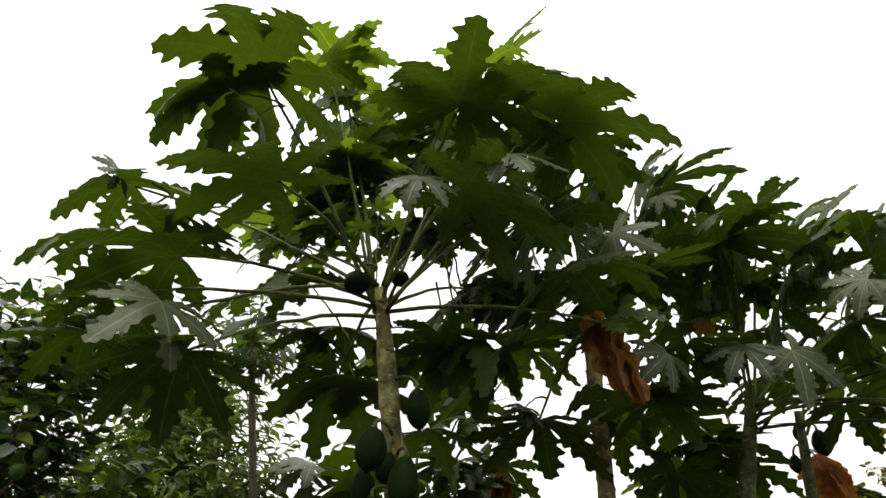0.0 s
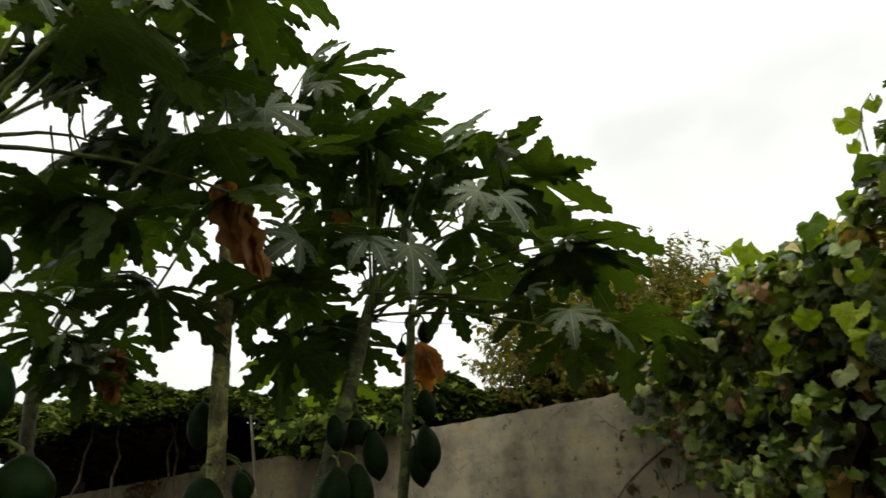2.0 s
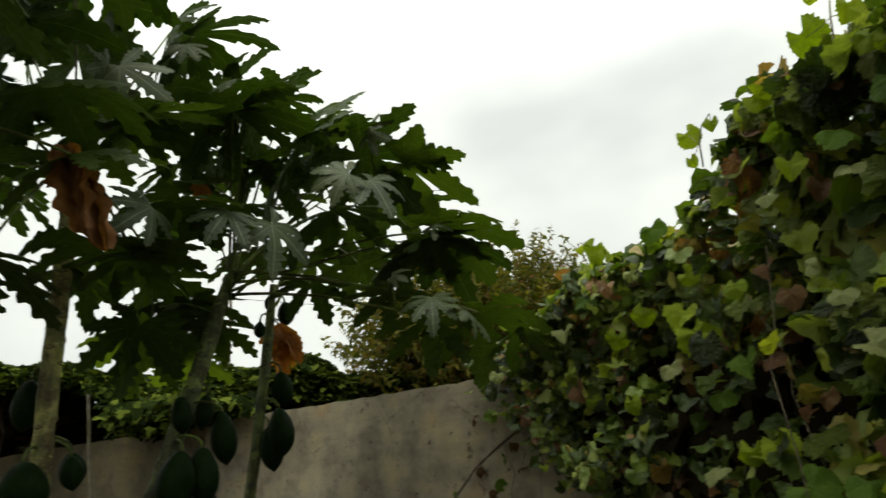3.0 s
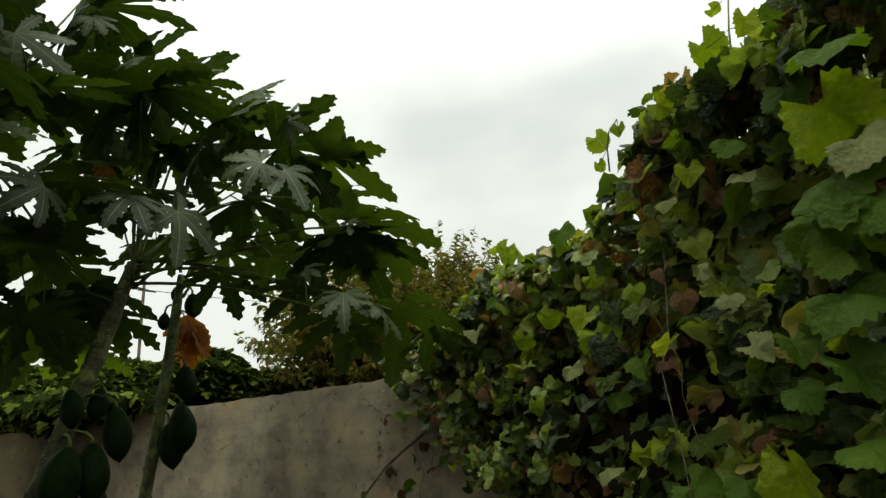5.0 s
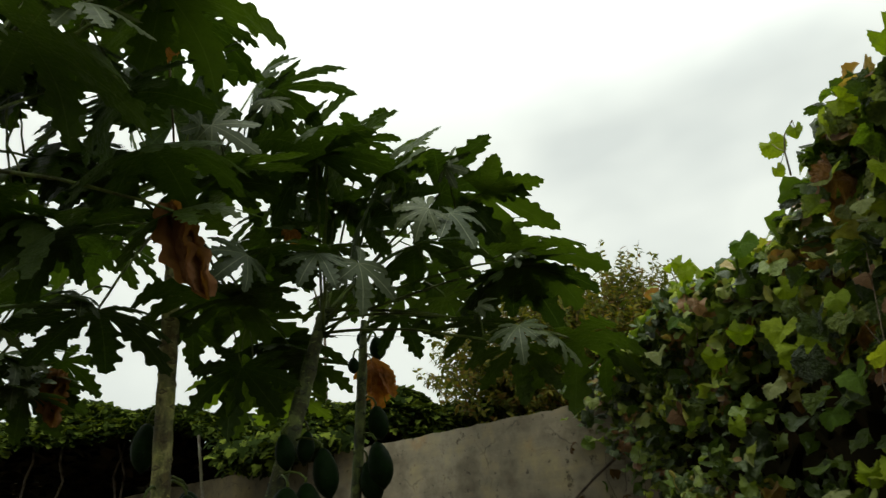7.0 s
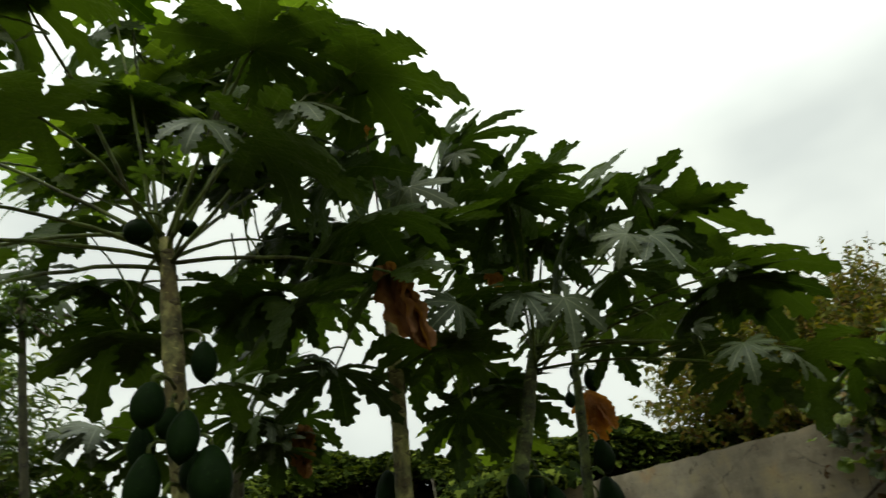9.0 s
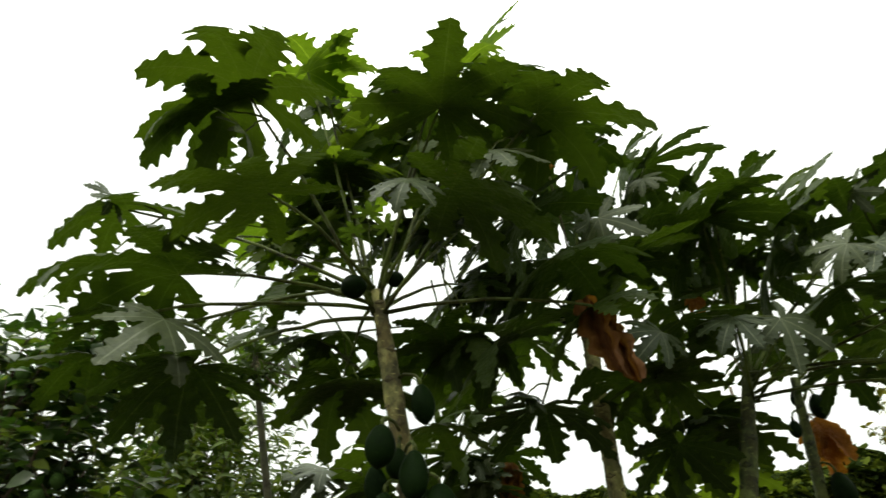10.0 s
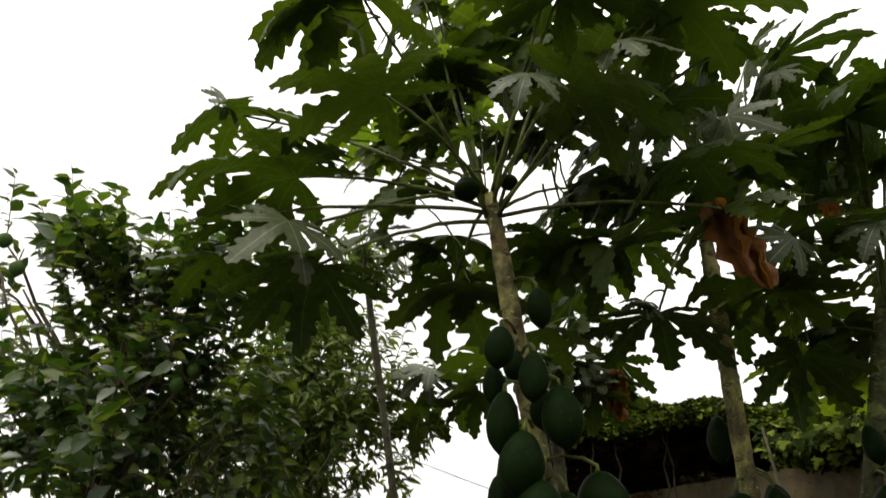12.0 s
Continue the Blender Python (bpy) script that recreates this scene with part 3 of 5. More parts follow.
        tube(bm, [root, root.lerp(top, 0.3) + Vector((0, 0, 0.025)), root.lerp(top, 0.75) + Vector((0, 0, 0.03)), top + Vector((0, 0, 0.012)), top - Vector((0, 0, 0.01))], [0.008, 0.007, 0.007, 0.007, 0.01], 6)
        part("fruit_stalk", bm, STALK, ob)
        return ob

    def dead_leaf(self, at, tip, width, mat, label, seed=3, folds=3.5):
        """A dry leaf that hangs down folded along its ribs, on a withered stalk."""
        at, tip = Vector(at), Vector(tip)
        r = random.Random(seed)
        down = tip - at
        length = down.length
        bm = bmesh.new()
        across = down.cross(Vector((0.45, 1, 0))).normalized()
        depth = across.cross(down).normalized()
        for layer in range(5):
            n, cols = 16, 9
            grid = []
            turn = (layer - 2) * 0.09
            for i in range(n + 1):
                s = i / n
                row = []
                half = width * 0.5 * (0.25 + 0.9 * math.sin(math.pi * min(1, 0.12 + 0.86 * s)) ** 0.8) * (1 + 0.3 * math.sin(s * 21 + layer * 2)) * (0.55 if layer % 2 else 0.8)
                for j in range(cols):
                    u = j / (cols - 1) * 2 - 1
                    p = at + down * s * r.uniform(0.985, 1.0) * (0.82 + 0.05 * layer)
                    p += across * (u * half + turn * length * 0.35 * s) + depth * (0.035 * math.sin(u * folds + layer * 1.7 + s * 3) + (layer - 2) * 0.018 + r.uniform(-0.006, 0.006))
                    row.append(bm.verts.new(p))
                grid.append(row)
            for a, b in zip(grid, grid[1:]):
                for j in range(cols - 1):
                    f = bm.faces.new((a[j], a[j + 1], b[j + 1], b[j]))
                    f.smooth = True
        dry = part("dead_leaf", bm, mat, self.thing, label)
        bm = bmesh.new()
        tube(bm, bend(self.hub - Vector((0, 0, 0.08)), at, -0.03, 5, 0.005, seed), 0.007, 6)
        part("withered_stalk", bm, VINE_STEM, dry)

    def hanging_leaf(self, at, size, mat, label, heading, seed=31):
        """A dry leaf that hangs by its stalk with all its lobes pointing down."""
        me = palmate(seed, 5, 95, 0.25, 0.5, 0.85)
        m = Matrix.Translation(at) @ pose(0, 0, 0, 0, 0, heading - 90) @ pose(0, 0, 0, -84, 0, 0) @ Matrix.Scale(size, 4)
        dry = part("dead_leaf", me, mat, self.thing, label, m)
        bm = bmesh.new()
        tube(bm, bend(self.at(at[2] - 0.03)[0], at, -0.02, 4, 0.004, seed), 0.006, 6)
        part("withered_stalk", bm, VINE_STEM, dry)

    def sprays(self, count, length, seed):
        """Fine leafy sprays that spread from the top of the stem."""
        r = np.random.default_rng(seed)
        turn = np.arange(count) * 2.4
        ways = unit(np.stack([np.cos(turn), np.sin(turn), r.uniform(-0.25, 0.45, count)], 1))
        starts = np.tile(np.array(self.hub), (count, 1)) + np.stack([turn * 0, turn * 0, r.uniform(-0.22, 0.06, count)], 1)
        lengths = r.uniform(0.55, 1.0, count) * length
        part("twigwork", twig_mesh(starts, ways, lengths, 0.005), STALK, self.thing)["kind"] = "stuff"
        at, norm, ups = twig_leaves(starts, ways, lengths, 22, r, 0.5)
        part("foliage", cloud_mesh("spray_foliage", SLIM, at, norm, ups, r.uniform(0.06, 0.1, len(at))), PAPAYA_YOUNG, self.thing)["kind"] = "stuff"

    def bare_stalk(self, end, start=0.0, thick=0.007):
        bm = bmesh.new()
        tube(bm, bend(self.hub + Vector((0, 0, start)), end, 0.02, 6, 0.008, int(start * 1000) + self.seed + self.count), [thick * (1.3 - 0.1 * i) for i in range(7)], 6)
        part("bare_stalk", bm, VINE_STEM, self.thing)
        self.count += 1


tree_a = Papaya((0.04, 3.08, 0.0), (-0.38, 3.08, 2.88), 0.042, TRUNK, "tall papaya tree with pale scarred trunk and hanging green fruit", 0.015, 1, broad=True)
tree_a.leaf((-0.83, 2.45, 3.58), (-1.02, 1.97, 3.48), 5)
tree_a.leaf((-0.72, 2.5, 3.07), (-1.01, 2.1, 2.91), 6)
tree_a.leaf((-1.15, 2.7, 2.85), (-1.49, 2.34, 2.74), 12)
tree_a.leaf((-0.97, 2.55, 2.37), (-1.26, 2.74, 2.17), 4)
tree_a.leaf((-1.62, 3.0, 3.43), (-1.75, 2.68, 3.14), 8)
tree_a.leaf((-1.36, 2.65, 2.65), (-1.4, 2.32, 2.53), 7)
tree_a.leaf((-1.52, 2.8, 2.56), (-1.78, 3.03, 2.48), 3)
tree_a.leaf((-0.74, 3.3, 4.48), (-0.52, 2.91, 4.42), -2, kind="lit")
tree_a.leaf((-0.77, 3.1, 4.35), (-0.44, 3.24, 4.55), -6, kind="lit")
tree_a.leaf((0.0, 2.6, 3.52), (0.28, 2.16, 3.45), -4)
tree_a.leaf((-0.04, 2.75, 3.73), (-0.24, 2.39, 3.52), 5)
tree_a.leaf((0.42, 2.6, 3.42), (0.88, 2.54, 3.17), -6)
tree_a.leaf((0.3, 2.7, 3.68), (0.55, 2.41, 3.49), -6)
tree_a.leaf((0.02, 2.55, 3.03), (0.45, 2.72, 2.82), 5, via=(0.06, 2.82, 3.23))
tree_a.leaf((0.29, 3.0, 3.1), (0.63, 3.07, 3.36), -7, via=(0.06, 2.82, 3.23))
tree_a.leaf((0.43, 2.8, 2.82), (0.73, 3.11, 2.85), -5, via=(0.18, 2.74, 3.3))
tree_a.leaf((0.55, 2.9, 2.62), (0.81, 3.19, 2.66), -6)
tree_a.leaf((-1.12, 3.55, 3.61), (-1.35, 3.85, 3.54), 2, kind="lit", via=(-1.25, 3.02, 3.31))
tree_a.leaf((-0.57, 3.3, 3.88), (-0.36, 3.5, 4.2), -7, kind="lit", via=(-0.58, 3.2, 3.81))
tree_a.leaf((-0.6, 3.2, 3.66), (-0.69, 2.82, 3.52), 5, via=(-0.6, 3.09, 3.74))
tree_a.leaf((-0.65, 3.6, 2.66), (-0.84, 3.91, 2.32), 2)
tree_a.leaf((-0.15, 3.6, 2.89), (-0.1, 4.05, 2.74), -2, via=(-0.53, 3.37, 2.81))
tree_a.leaf((-1.06, 3.2, 2.93), (-0.92, 3.57, 3.05), -7, via=(-1.01, 2.93, 2.75))
tree_a.leaf((-0.86, 3.45, 3.74), (-1.01, 3.76, 3.63), 1, kind="lit", via=(-0.58, 3.2, 3.81))
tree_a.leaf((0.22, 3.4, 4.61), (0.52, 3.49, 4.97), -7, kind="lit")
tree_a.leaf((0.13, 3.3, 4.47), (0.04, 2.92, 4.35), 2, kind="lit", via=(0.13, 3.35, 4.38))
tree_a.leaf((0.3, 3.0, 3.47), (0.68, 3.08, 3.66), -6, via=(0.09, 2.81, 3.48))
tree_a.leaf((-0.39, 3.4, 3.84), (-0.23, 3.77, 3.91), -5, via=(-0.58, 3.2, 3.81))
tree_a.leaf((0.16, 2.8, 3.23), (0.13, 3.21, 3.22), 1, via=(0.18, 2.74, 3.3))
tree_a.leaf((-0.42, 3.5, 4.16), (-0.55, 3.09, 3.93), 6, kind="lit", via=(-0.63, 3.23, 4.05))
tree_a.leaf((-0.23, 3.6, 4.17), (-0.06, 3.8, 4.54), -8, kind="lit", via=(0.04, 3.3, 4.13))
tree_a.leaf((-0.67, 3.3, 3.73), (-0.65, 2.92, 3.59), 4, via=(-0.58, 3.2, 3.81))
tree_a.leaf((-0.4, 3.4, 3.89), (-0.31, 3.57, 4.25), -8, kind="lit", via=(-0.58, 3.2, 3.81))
tree_a.leaf((-0.09, 3.3, 4.04), (0.02, 3.67, 4.17), -4, via=(0.04, 3.3, 4.13))
tree_a.leaf((-0.68, 3.5, 3.52), (-0.69, 3.17, 3.37), 6, kind="lit", via=(-0.58, 3.2, 3.81))
tree_a.leaf((-0.2, 3.5, 3.53), (-0.08, 3.74, 3.78), -8, via=(-0.05, 3.26, 3.88))
tree_a.leaf((-0.66, 3.6, 2.93), (-0.8, 3.94, 2.82), 1, via=(-0.61, 3.52, 2.72))
tree_a.leaf((0.02, 3.9, 3.29), (-0.11, 3.67, 3.04), 8)
tree_a.leaf((-0.04, 3.8, 2.92), (-0.14, 3.6, 2.64), 7, via=(-0.1, 3.65, 3.21))
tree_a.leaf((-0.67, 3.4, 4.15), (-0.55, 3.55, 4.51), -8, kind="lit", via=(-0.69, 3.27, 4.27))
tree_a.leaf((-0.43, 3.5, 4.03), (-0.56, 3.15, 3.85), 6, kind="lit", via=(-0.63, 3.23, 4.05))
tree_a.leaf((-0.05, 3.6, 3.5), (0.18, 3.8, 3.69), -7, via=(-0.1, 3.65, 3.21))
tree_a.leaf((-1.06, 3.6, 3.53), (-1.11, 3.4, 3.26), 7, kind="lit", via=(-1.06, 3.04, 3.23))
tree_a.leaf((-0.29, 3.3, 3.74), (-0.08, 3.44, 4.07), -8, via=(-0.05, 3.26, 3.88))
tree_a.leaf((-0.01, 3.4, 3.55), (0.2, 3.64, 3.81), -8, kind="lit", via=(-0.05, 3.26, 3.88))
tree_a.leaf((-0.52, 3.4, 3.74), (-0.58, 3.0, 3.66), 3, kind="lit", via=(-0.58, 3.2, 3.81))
tree_a.leaf((0.27, 3.2, 3.78), (0.57, 3.51, 3.85), -5, via=(-0.05, 3.26, 3.88))
tree_a.leaf((0.33, 3.5, 3.5), (0.55, 3.84, 3.53), -4, via=(-0.04, 3.78, 3.25))
tree_a.leaf((-0.14, 3.6, 3.53), (-0.0, 3.96, 3.54), -4, via=(-0.1, 3.65, 3.21))
tree_a.leaf((-0.73, 3.5, 3.66), (-0.84, 3.17, 3.48), 7, via=(-0.58, 3.2, 3.81))
tree_a.leaf((-0.87, 3.6, 3.2), (-1.0, 3.28, 3.09), 7, via=(-0.57, 3.44, 2.77))
tree_a.leaf((-0.82, 3.7, 2.94), (-1.07, 3.95, 2.95), 6, via=(-0.61, 3.52, 2.72))
tree_a.leaf((-1.58, 2.8, 3.01), (-1.63, 2.51, 2.76), 8, via=(-1.43, 3.01, 3.38))
tree_a.leaf((-1.22, 2.9, 2.47), (-1.39, 3.11, 2.31), 2, via=(-1.35, 2.84, 2.63))
tree_a.leaf((-0.99, 2.5, 3.55), (-1.28, 2.32, 3.28), 6, via=(-0.76, 2.54, 3.5))
tree_a.leaf((-0.76, 3.7, 3.71), (-0.87, 3.31, 3.56), 6, via=(-0.58, 3.2, 3.81))
tree_a.leaf((-0.48, 3.8, 3.98), (-0.32, 3.98, 4.36), -8, kind="lit", via=(-0.63, 3.23, 4.05))
tree_a.leaf((-0.12, 3.7, 3.61), (0.11, 3.92, 3.9), -8, via=(-0.04, 3.78, 3.25))
tree_a.leaf((0.17, 3.8, 3.55), (0.43, 4.12, 3.69), -7, via=(-0.04, 3.78, 3.25))
tree_a.leaf((-0.8, 3.9, 4.56), (-0.93, 3.61, 4.2), 8)
tree_a.leaf((-0.03, 3.9, 4.22), (-0.18, 3.46, 4.09), 4, via=(0.13, 3.35, 4.38))
tree_a.leaf((0.36, 3.9, 3.94), (0.61, 4.07, 4.28), -8)
tree_a.leaf((-1.15, 3.9, 3.64), (-1.19, 3.71, 3.34), 7, kind="lit")
tree_a.leaf((0.63, 3.4, 3.97), (0.92, 3.7, 3.86), -3, via=(0.25, 3.78, 3.8))
tree_a.leaf((-0.84, 3.2, 4.14), (-0.64, 3.51, 4.33), -6, via=(-0.71, 3.1, 4.15))
tree_a.leaf((-0.11, 3.65, 2.82), (-0.23, 4.02, 2.63), 2, via=(-0.16, 3.53, 3.15))
tree_a.leaf((0.05, 3.7, 2.91), (-0.03, 3.45, 2.66), 6, via=(-0.1, 3.65, 3.21))
tree_a.leaf((-0.55, 3.5, 2.61), (-0.7, 3.88, 2.47), 1, via=(-0.61, 3.52, 2.72))
tree_a.leaf((-0.23, 3.8, 2.44), (-0.1, 4.13, 2.3), -5, via=(-0.61, 3.52, 2.72))
tree_a.leaf((-1.05, 2.45, 2.52), (-1.05, 2.34, 2.24), -32, kind="skylit", via=(-0.88, 2.63, 2.47))
tree_a.leaf((-0.13, 2.3, 2.92), (-0.16, 2.23, 2.73), -27, kind="skylit", via=(0.06, 2.82, 3.23))
tree_a.leaf((0.19, 2.35, 3.05), (0.36, 2.27, 2.91), 39, kind="skylit", via=(0.3, 2.67, 3.36))
tree_a.leaf((-1.19, 2.6, 3.01), (-1.26, 2.52, 2.9), -63, kind="skylit", via=(-1.04, 2.76, 2.88))
tree_a.leaf((-0.81, 2.4, 3.32), (-0.84, 2.24, 3.26), -56, kind="skylit", via=(-0.76, 2.54, 3.5))
tree_a.leaf((-0.19, 2.6, 3.66), (-0.31, 2.59, 3.54), -83, kind="skylit", via=(-0.09, 2.8, 3.63))
tree_a.leaf((-1.65, 2.9, 3.44), (-1.69, 2.76, 3.36), -68, kind="skylit", via=(-1.43, 3.01, 3.38))
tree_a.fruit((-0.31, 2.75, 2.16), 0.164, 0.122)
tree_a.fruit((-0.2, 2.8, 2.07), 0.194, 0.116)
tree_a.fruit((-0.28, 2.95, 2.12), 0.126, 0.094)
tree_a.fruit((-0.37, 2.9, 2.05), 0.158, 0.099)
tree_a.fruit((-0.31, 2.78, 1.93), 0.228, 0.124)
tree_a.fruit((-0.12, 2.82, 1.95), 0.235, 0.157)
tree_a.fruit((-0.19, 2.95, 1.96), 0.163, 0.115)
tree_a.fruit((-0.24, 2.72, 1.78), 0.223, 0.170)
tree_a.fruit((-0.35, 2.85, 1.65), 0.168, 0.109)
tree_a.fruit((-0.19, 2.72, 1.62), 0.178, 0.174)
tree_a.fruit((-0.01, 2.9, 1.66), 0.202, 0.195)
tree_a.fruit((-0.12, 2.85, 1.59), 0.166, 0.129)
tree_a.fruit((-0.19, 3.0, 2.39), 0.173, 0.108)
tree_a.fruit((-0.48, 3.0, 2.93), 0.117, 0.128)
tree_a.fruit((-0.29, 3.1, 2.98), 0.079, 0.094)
tree_a.leaf((-0.42, 3.08, 3.31), (-0.41, 2.99, 3.35), 0, kind="young")
tree_a.leaf((-0.49, 3.08, 3.21), (-0.5, 2.99, 3.24), 0, kind="young")
tree_a.leaf((-0.33, 3.08, 3.22), (-0.3, 2.99, 3.26), 0, kind="young")
tree_a.leaf((-1.03, 3.7, 3.63), (-1.14, 3.43, 3.35), 8, via=(-1.03, 3.78, 3.55))
tree_a.leaf((-0.43, 3.8, 3.6), (-0.18, 4.15, 3.66), -6, via=(-0.61, 3.53, 3.85))
tree_a.leaf((-0.25, 3.6, 3.61), (-0.1, 3.98, 3.66), -5, via=(0.03, 3.53, 3.51))
tree_a.leaf((-0.92, 3.9, 3.53), (-1.05, 3.65, 3.23), 8, kind="lit", via=(-1.03, 3.78, 3.55))
tree_a.leaf((-0.66, 3.9, 3.71), (-0.77, 3.53, 3.58), 6, via=(-0.61, 3.53, 3.85))
tree_a.leaf((0.0, 3.9, 3.3), (0.24, 4.26, 3.34), -6, via=(-0.04, 3.78, 3.25))
tree_a.leaf((-1.2, 3.8, 3.09), (-1.23, 3.51, 2.85), 7, via=(-0.92, 3.65, 3.45))
tree_a.leaf((-0.39, 3.9, 4.09), (-0.59, 4.26, 4.12), 3, kind="lit", via=(-0.67, 3.65, 4.1))
tree_b = Papaya((0.74, 4.05, 0.0), (0.69, 4.05, 3.15), 0.045, TRUNK, "papaya tree with pale trunk and a hanging brown dead leaf", 0.015, 2)
tree_b.leaf((1.16, 3.7, 3.86), (1.62, 3.8, 3.94), -16)
tree_b.leaf((0.7, 3.6, 3.72), (1.03, 3.7, 4.01), -20)
tree_b.leaf((0.87, 3.3, 3.08), (1.15, 3.66, 3.09), -11)
tree_b.leaf((0.34, 3.6, 2.43), (0.26, 4.02, 2.26), 5)
tree_b.leaf((0.21, 3.6, 2.78), (-0.0, 3.24, 2.51), 25)
tree_b.leaf((0.84, 3.9, 2.62), (0.49, 3.67, 2.51), 21)
tree_b.leaf((0.95, 3.8, 2.6), (1.33, 4.0, 2.55), -18)
tree_b.leaf((0.32, 4.0, 3.3), (0.1, 3.66, 3.14), 20)
tree_b.leaf((1.07, 3.5, 2.77), (1.36, 3.82, 2.69), -11, via=(0.91, 3.84, 2.71))
tree_b.leaf((0.68, 4.3, 3.9), (0.76, 4.02, 4.28), -6, via=(0.95, 3.86, 3.59))
tree_b.leaf((1.45, 4.1, 3.84), (1.87, 4.14, 4.06), -19, via=(1.09, 3.75, 3.78))
tree_b.leaf((1.27, 4.5, 2.71), (1.2, 4.91, 2.42), 8)
tree_b.leaf((1.45, 4.5, 2.59), (1.65, 4.82, 2.38), -7, via=(1.18, 4.43, 2.8))
tree_b.leaf((1.19, 4.3, 2.3), (1.13, 4.35, 1.97), 17, kind="lit", via=(1.18, 4.43, 2.8))
tree_b.leaf((0.04, 4.2, 2.82), (-0.12, 3.85, 2.57), 25, via=(0.36, 3.73, 2.93))
tree_b.leaf((1.05, 3.9, 3.73), (1.34, 3.9, 4.09), -21, via=(1.02, 3.81, 3.69))
tree_b.leaf((0.79, 3.5, 3.07), (0.63, 3.14, 2.99), 11, via=(0.82, 3.52, 3.15))
tree_b.leaf((1.25, 3.8, 3.33), (1.58, 3.99, 3.57), -22, via=(0.95, 3.86, 3.59))
tree_b.leaf((0.47, 3.8, 3.24), (0.3, 3.43, 3.2), 11, via=(0.43, 4.01, 3.3))
tree_b.leaf((0.82, 4.2, 2.55), (0.66, 4.51, 2.47), 15, via=(0.82, 3.92, 2.72))
tree_b.leaf((0.25, 4.2, 3.39), (-0.0, 3.95, 3.34), 17, via=(0.38, 4.01, 3.31))
tree_b.leaf((0.37, 4.3, 3.07), (0.14, 4.62, 2.95), 13, via=(0.49, 4.02, 3.28))
tree_b.leaf((-0.21, 4.5, 3.44), (-0.35, 4.3, 3.18), 25)
tree_b.leaf((1.14, 4.7, 2.93), (1.32, 5.01, 2.73), -7, via=(1.18, 4.43, 2.8))
tree_b.leaf((1.38, 4.7, 3.16), (1.63, 4.98, 3.08), -11, via=(1.18, 4.43, 2.8))
tree_b.leaf((0.24, 4.0, 3.39), (0.02, 3.67, 3.28), 17, via=(0.38, 4.01, 3.31))
tree_b.leaf((0.46, 4.2, 3.26), (0.16, 4.01, 3.06), 22, via=(0.49, 4.02, 3.28))
tree_b.leaf((-0.05, 4.4, 3.36), (-0.24, 4.13, 3.12), 24, via=(-0.08, 4.43, 3.42))
tree_b.leaf((0.74, 3.3, 3.29), (0.87, 3.25, 3.05), 81, kind="skylit", via=(0.85, 3.41, 3.12))
tree_b.leaf((0.69, 3.3, 3.28), (0.6, 3.18, 3.28), -102, kind="skylit", via=(0.85, 3.41, 3.12))
tree_b.leaf((0.27, 3.5, 2.46), (0.21, 3.41, 2.35), -37, kind="skylit", via=(0.39, 3.67, 2.56))
tree_b.leaf((0.94, 3.4, 2.68), (0.79, 3.31, 2.52), -68, kind="skylit", via=(0.91, 3.84, 2.71))
tree_b.leaf((1.07, 3.5, 3.65), (1.13, 3.44, 3.52), 55, kind="skylit", via=(1.09, 3.75, 3.78))
tree_b.fruit((0.58, 4.0, 3.15), 0.139, 0.106)
tree_b.fruit((0.63, 3.9, 3.19), 0.117, 0.098)
tree_b.fruit((0.64, 4.25, 2.05), 0.259, 0.136)
tree_b.fruit((0.83, 4.15, 1.68), 0.163, 0.113)
tree_b.fruit((0.62, 3.95, 1.65), 0.248, 0.213)
tree_b.fruit((0.84, 4.2, 1.7), 0.166, 0.134)
tree_b.dead_leaf((0.54, 3.02, 2.7), (0.69, 3.05, 2.33), 0.145, DRY, "crumpled red-brown dead leaf", 3)
tree_b.leaf((1.28, 4.5, 2.53), (1.53, 4.81, 2.37), -10, via=(1.18, 4.43, 2.8))
tree_b.leaf((1.46, 4.6, 2.28), (1.36, 4.97, 2.09), 14, kind="lit", via=(1.18, 4.43, 2.8))
tree_b.leaf((1.52, 4.4, 2.42), (1.46, 4.75, 2.21), 11, via=(1.18, 4.43, 2.8))
tree_b.leaf((1.18, 4.6, 2.39), (1.26, 4.9, 2.17), 1, kind="lit", via=(1.18, 4.43, 2.8))
tree_b.leaf((1.08, 4.1, 2.31), (1.05, 4.3, 1.98), 6, via=(0.91, 3.84, 2.71))
tree_b.leaf((0.8, 4.3, 3.93), (1.02, 4.38, 4.27), -23, via=(0.95, 3.86, 3.59))
tree_b.leaf((1.19, 4.4, 4.35), (1.42, 4.49, 4.67), -23)
tree_b.leaf((0.61, 4.4, 3.59), (0.83, 4.6, 3.83), -24, via=(0.97, 4.24, 3.86))
tree_b.leaf((0.45, 4.5, 4.13), (0.62, 4.65, 4.47), -25, via=(1.04, 4.29, 4.03))
tree_c = Papaya((0.8, 4.06, 0.0), (1.61, 4.3, 2.7), 0.047, TRUNK_GREEN, "leaning papaya tree with mottled trunk and clustered green fruit", 0.02, 3)
tree_c.leaf((2.08, 3.5, 3.23), (2.49, 3.17, 3.23), -28)
tree_c.leaf((2.3, 3.4, 3.21), (2.69, 3.21, 2.94), -18)
tree_c.leaf((2.48, 3.3, 2.79), (2.93, 3.17, 2.62), -18)
tree_c.leaf((2.46, 3.4, 2.75), (2.9, 3.54, 2.55), -12)
tree_c.leaf((2.62, 3.2, 2.29), (3.01, 3.14, 2.02), -17)
tree_c.leaf((2.26, 3.5, 2.45), (2.3, 3.84, 2.34), 12)
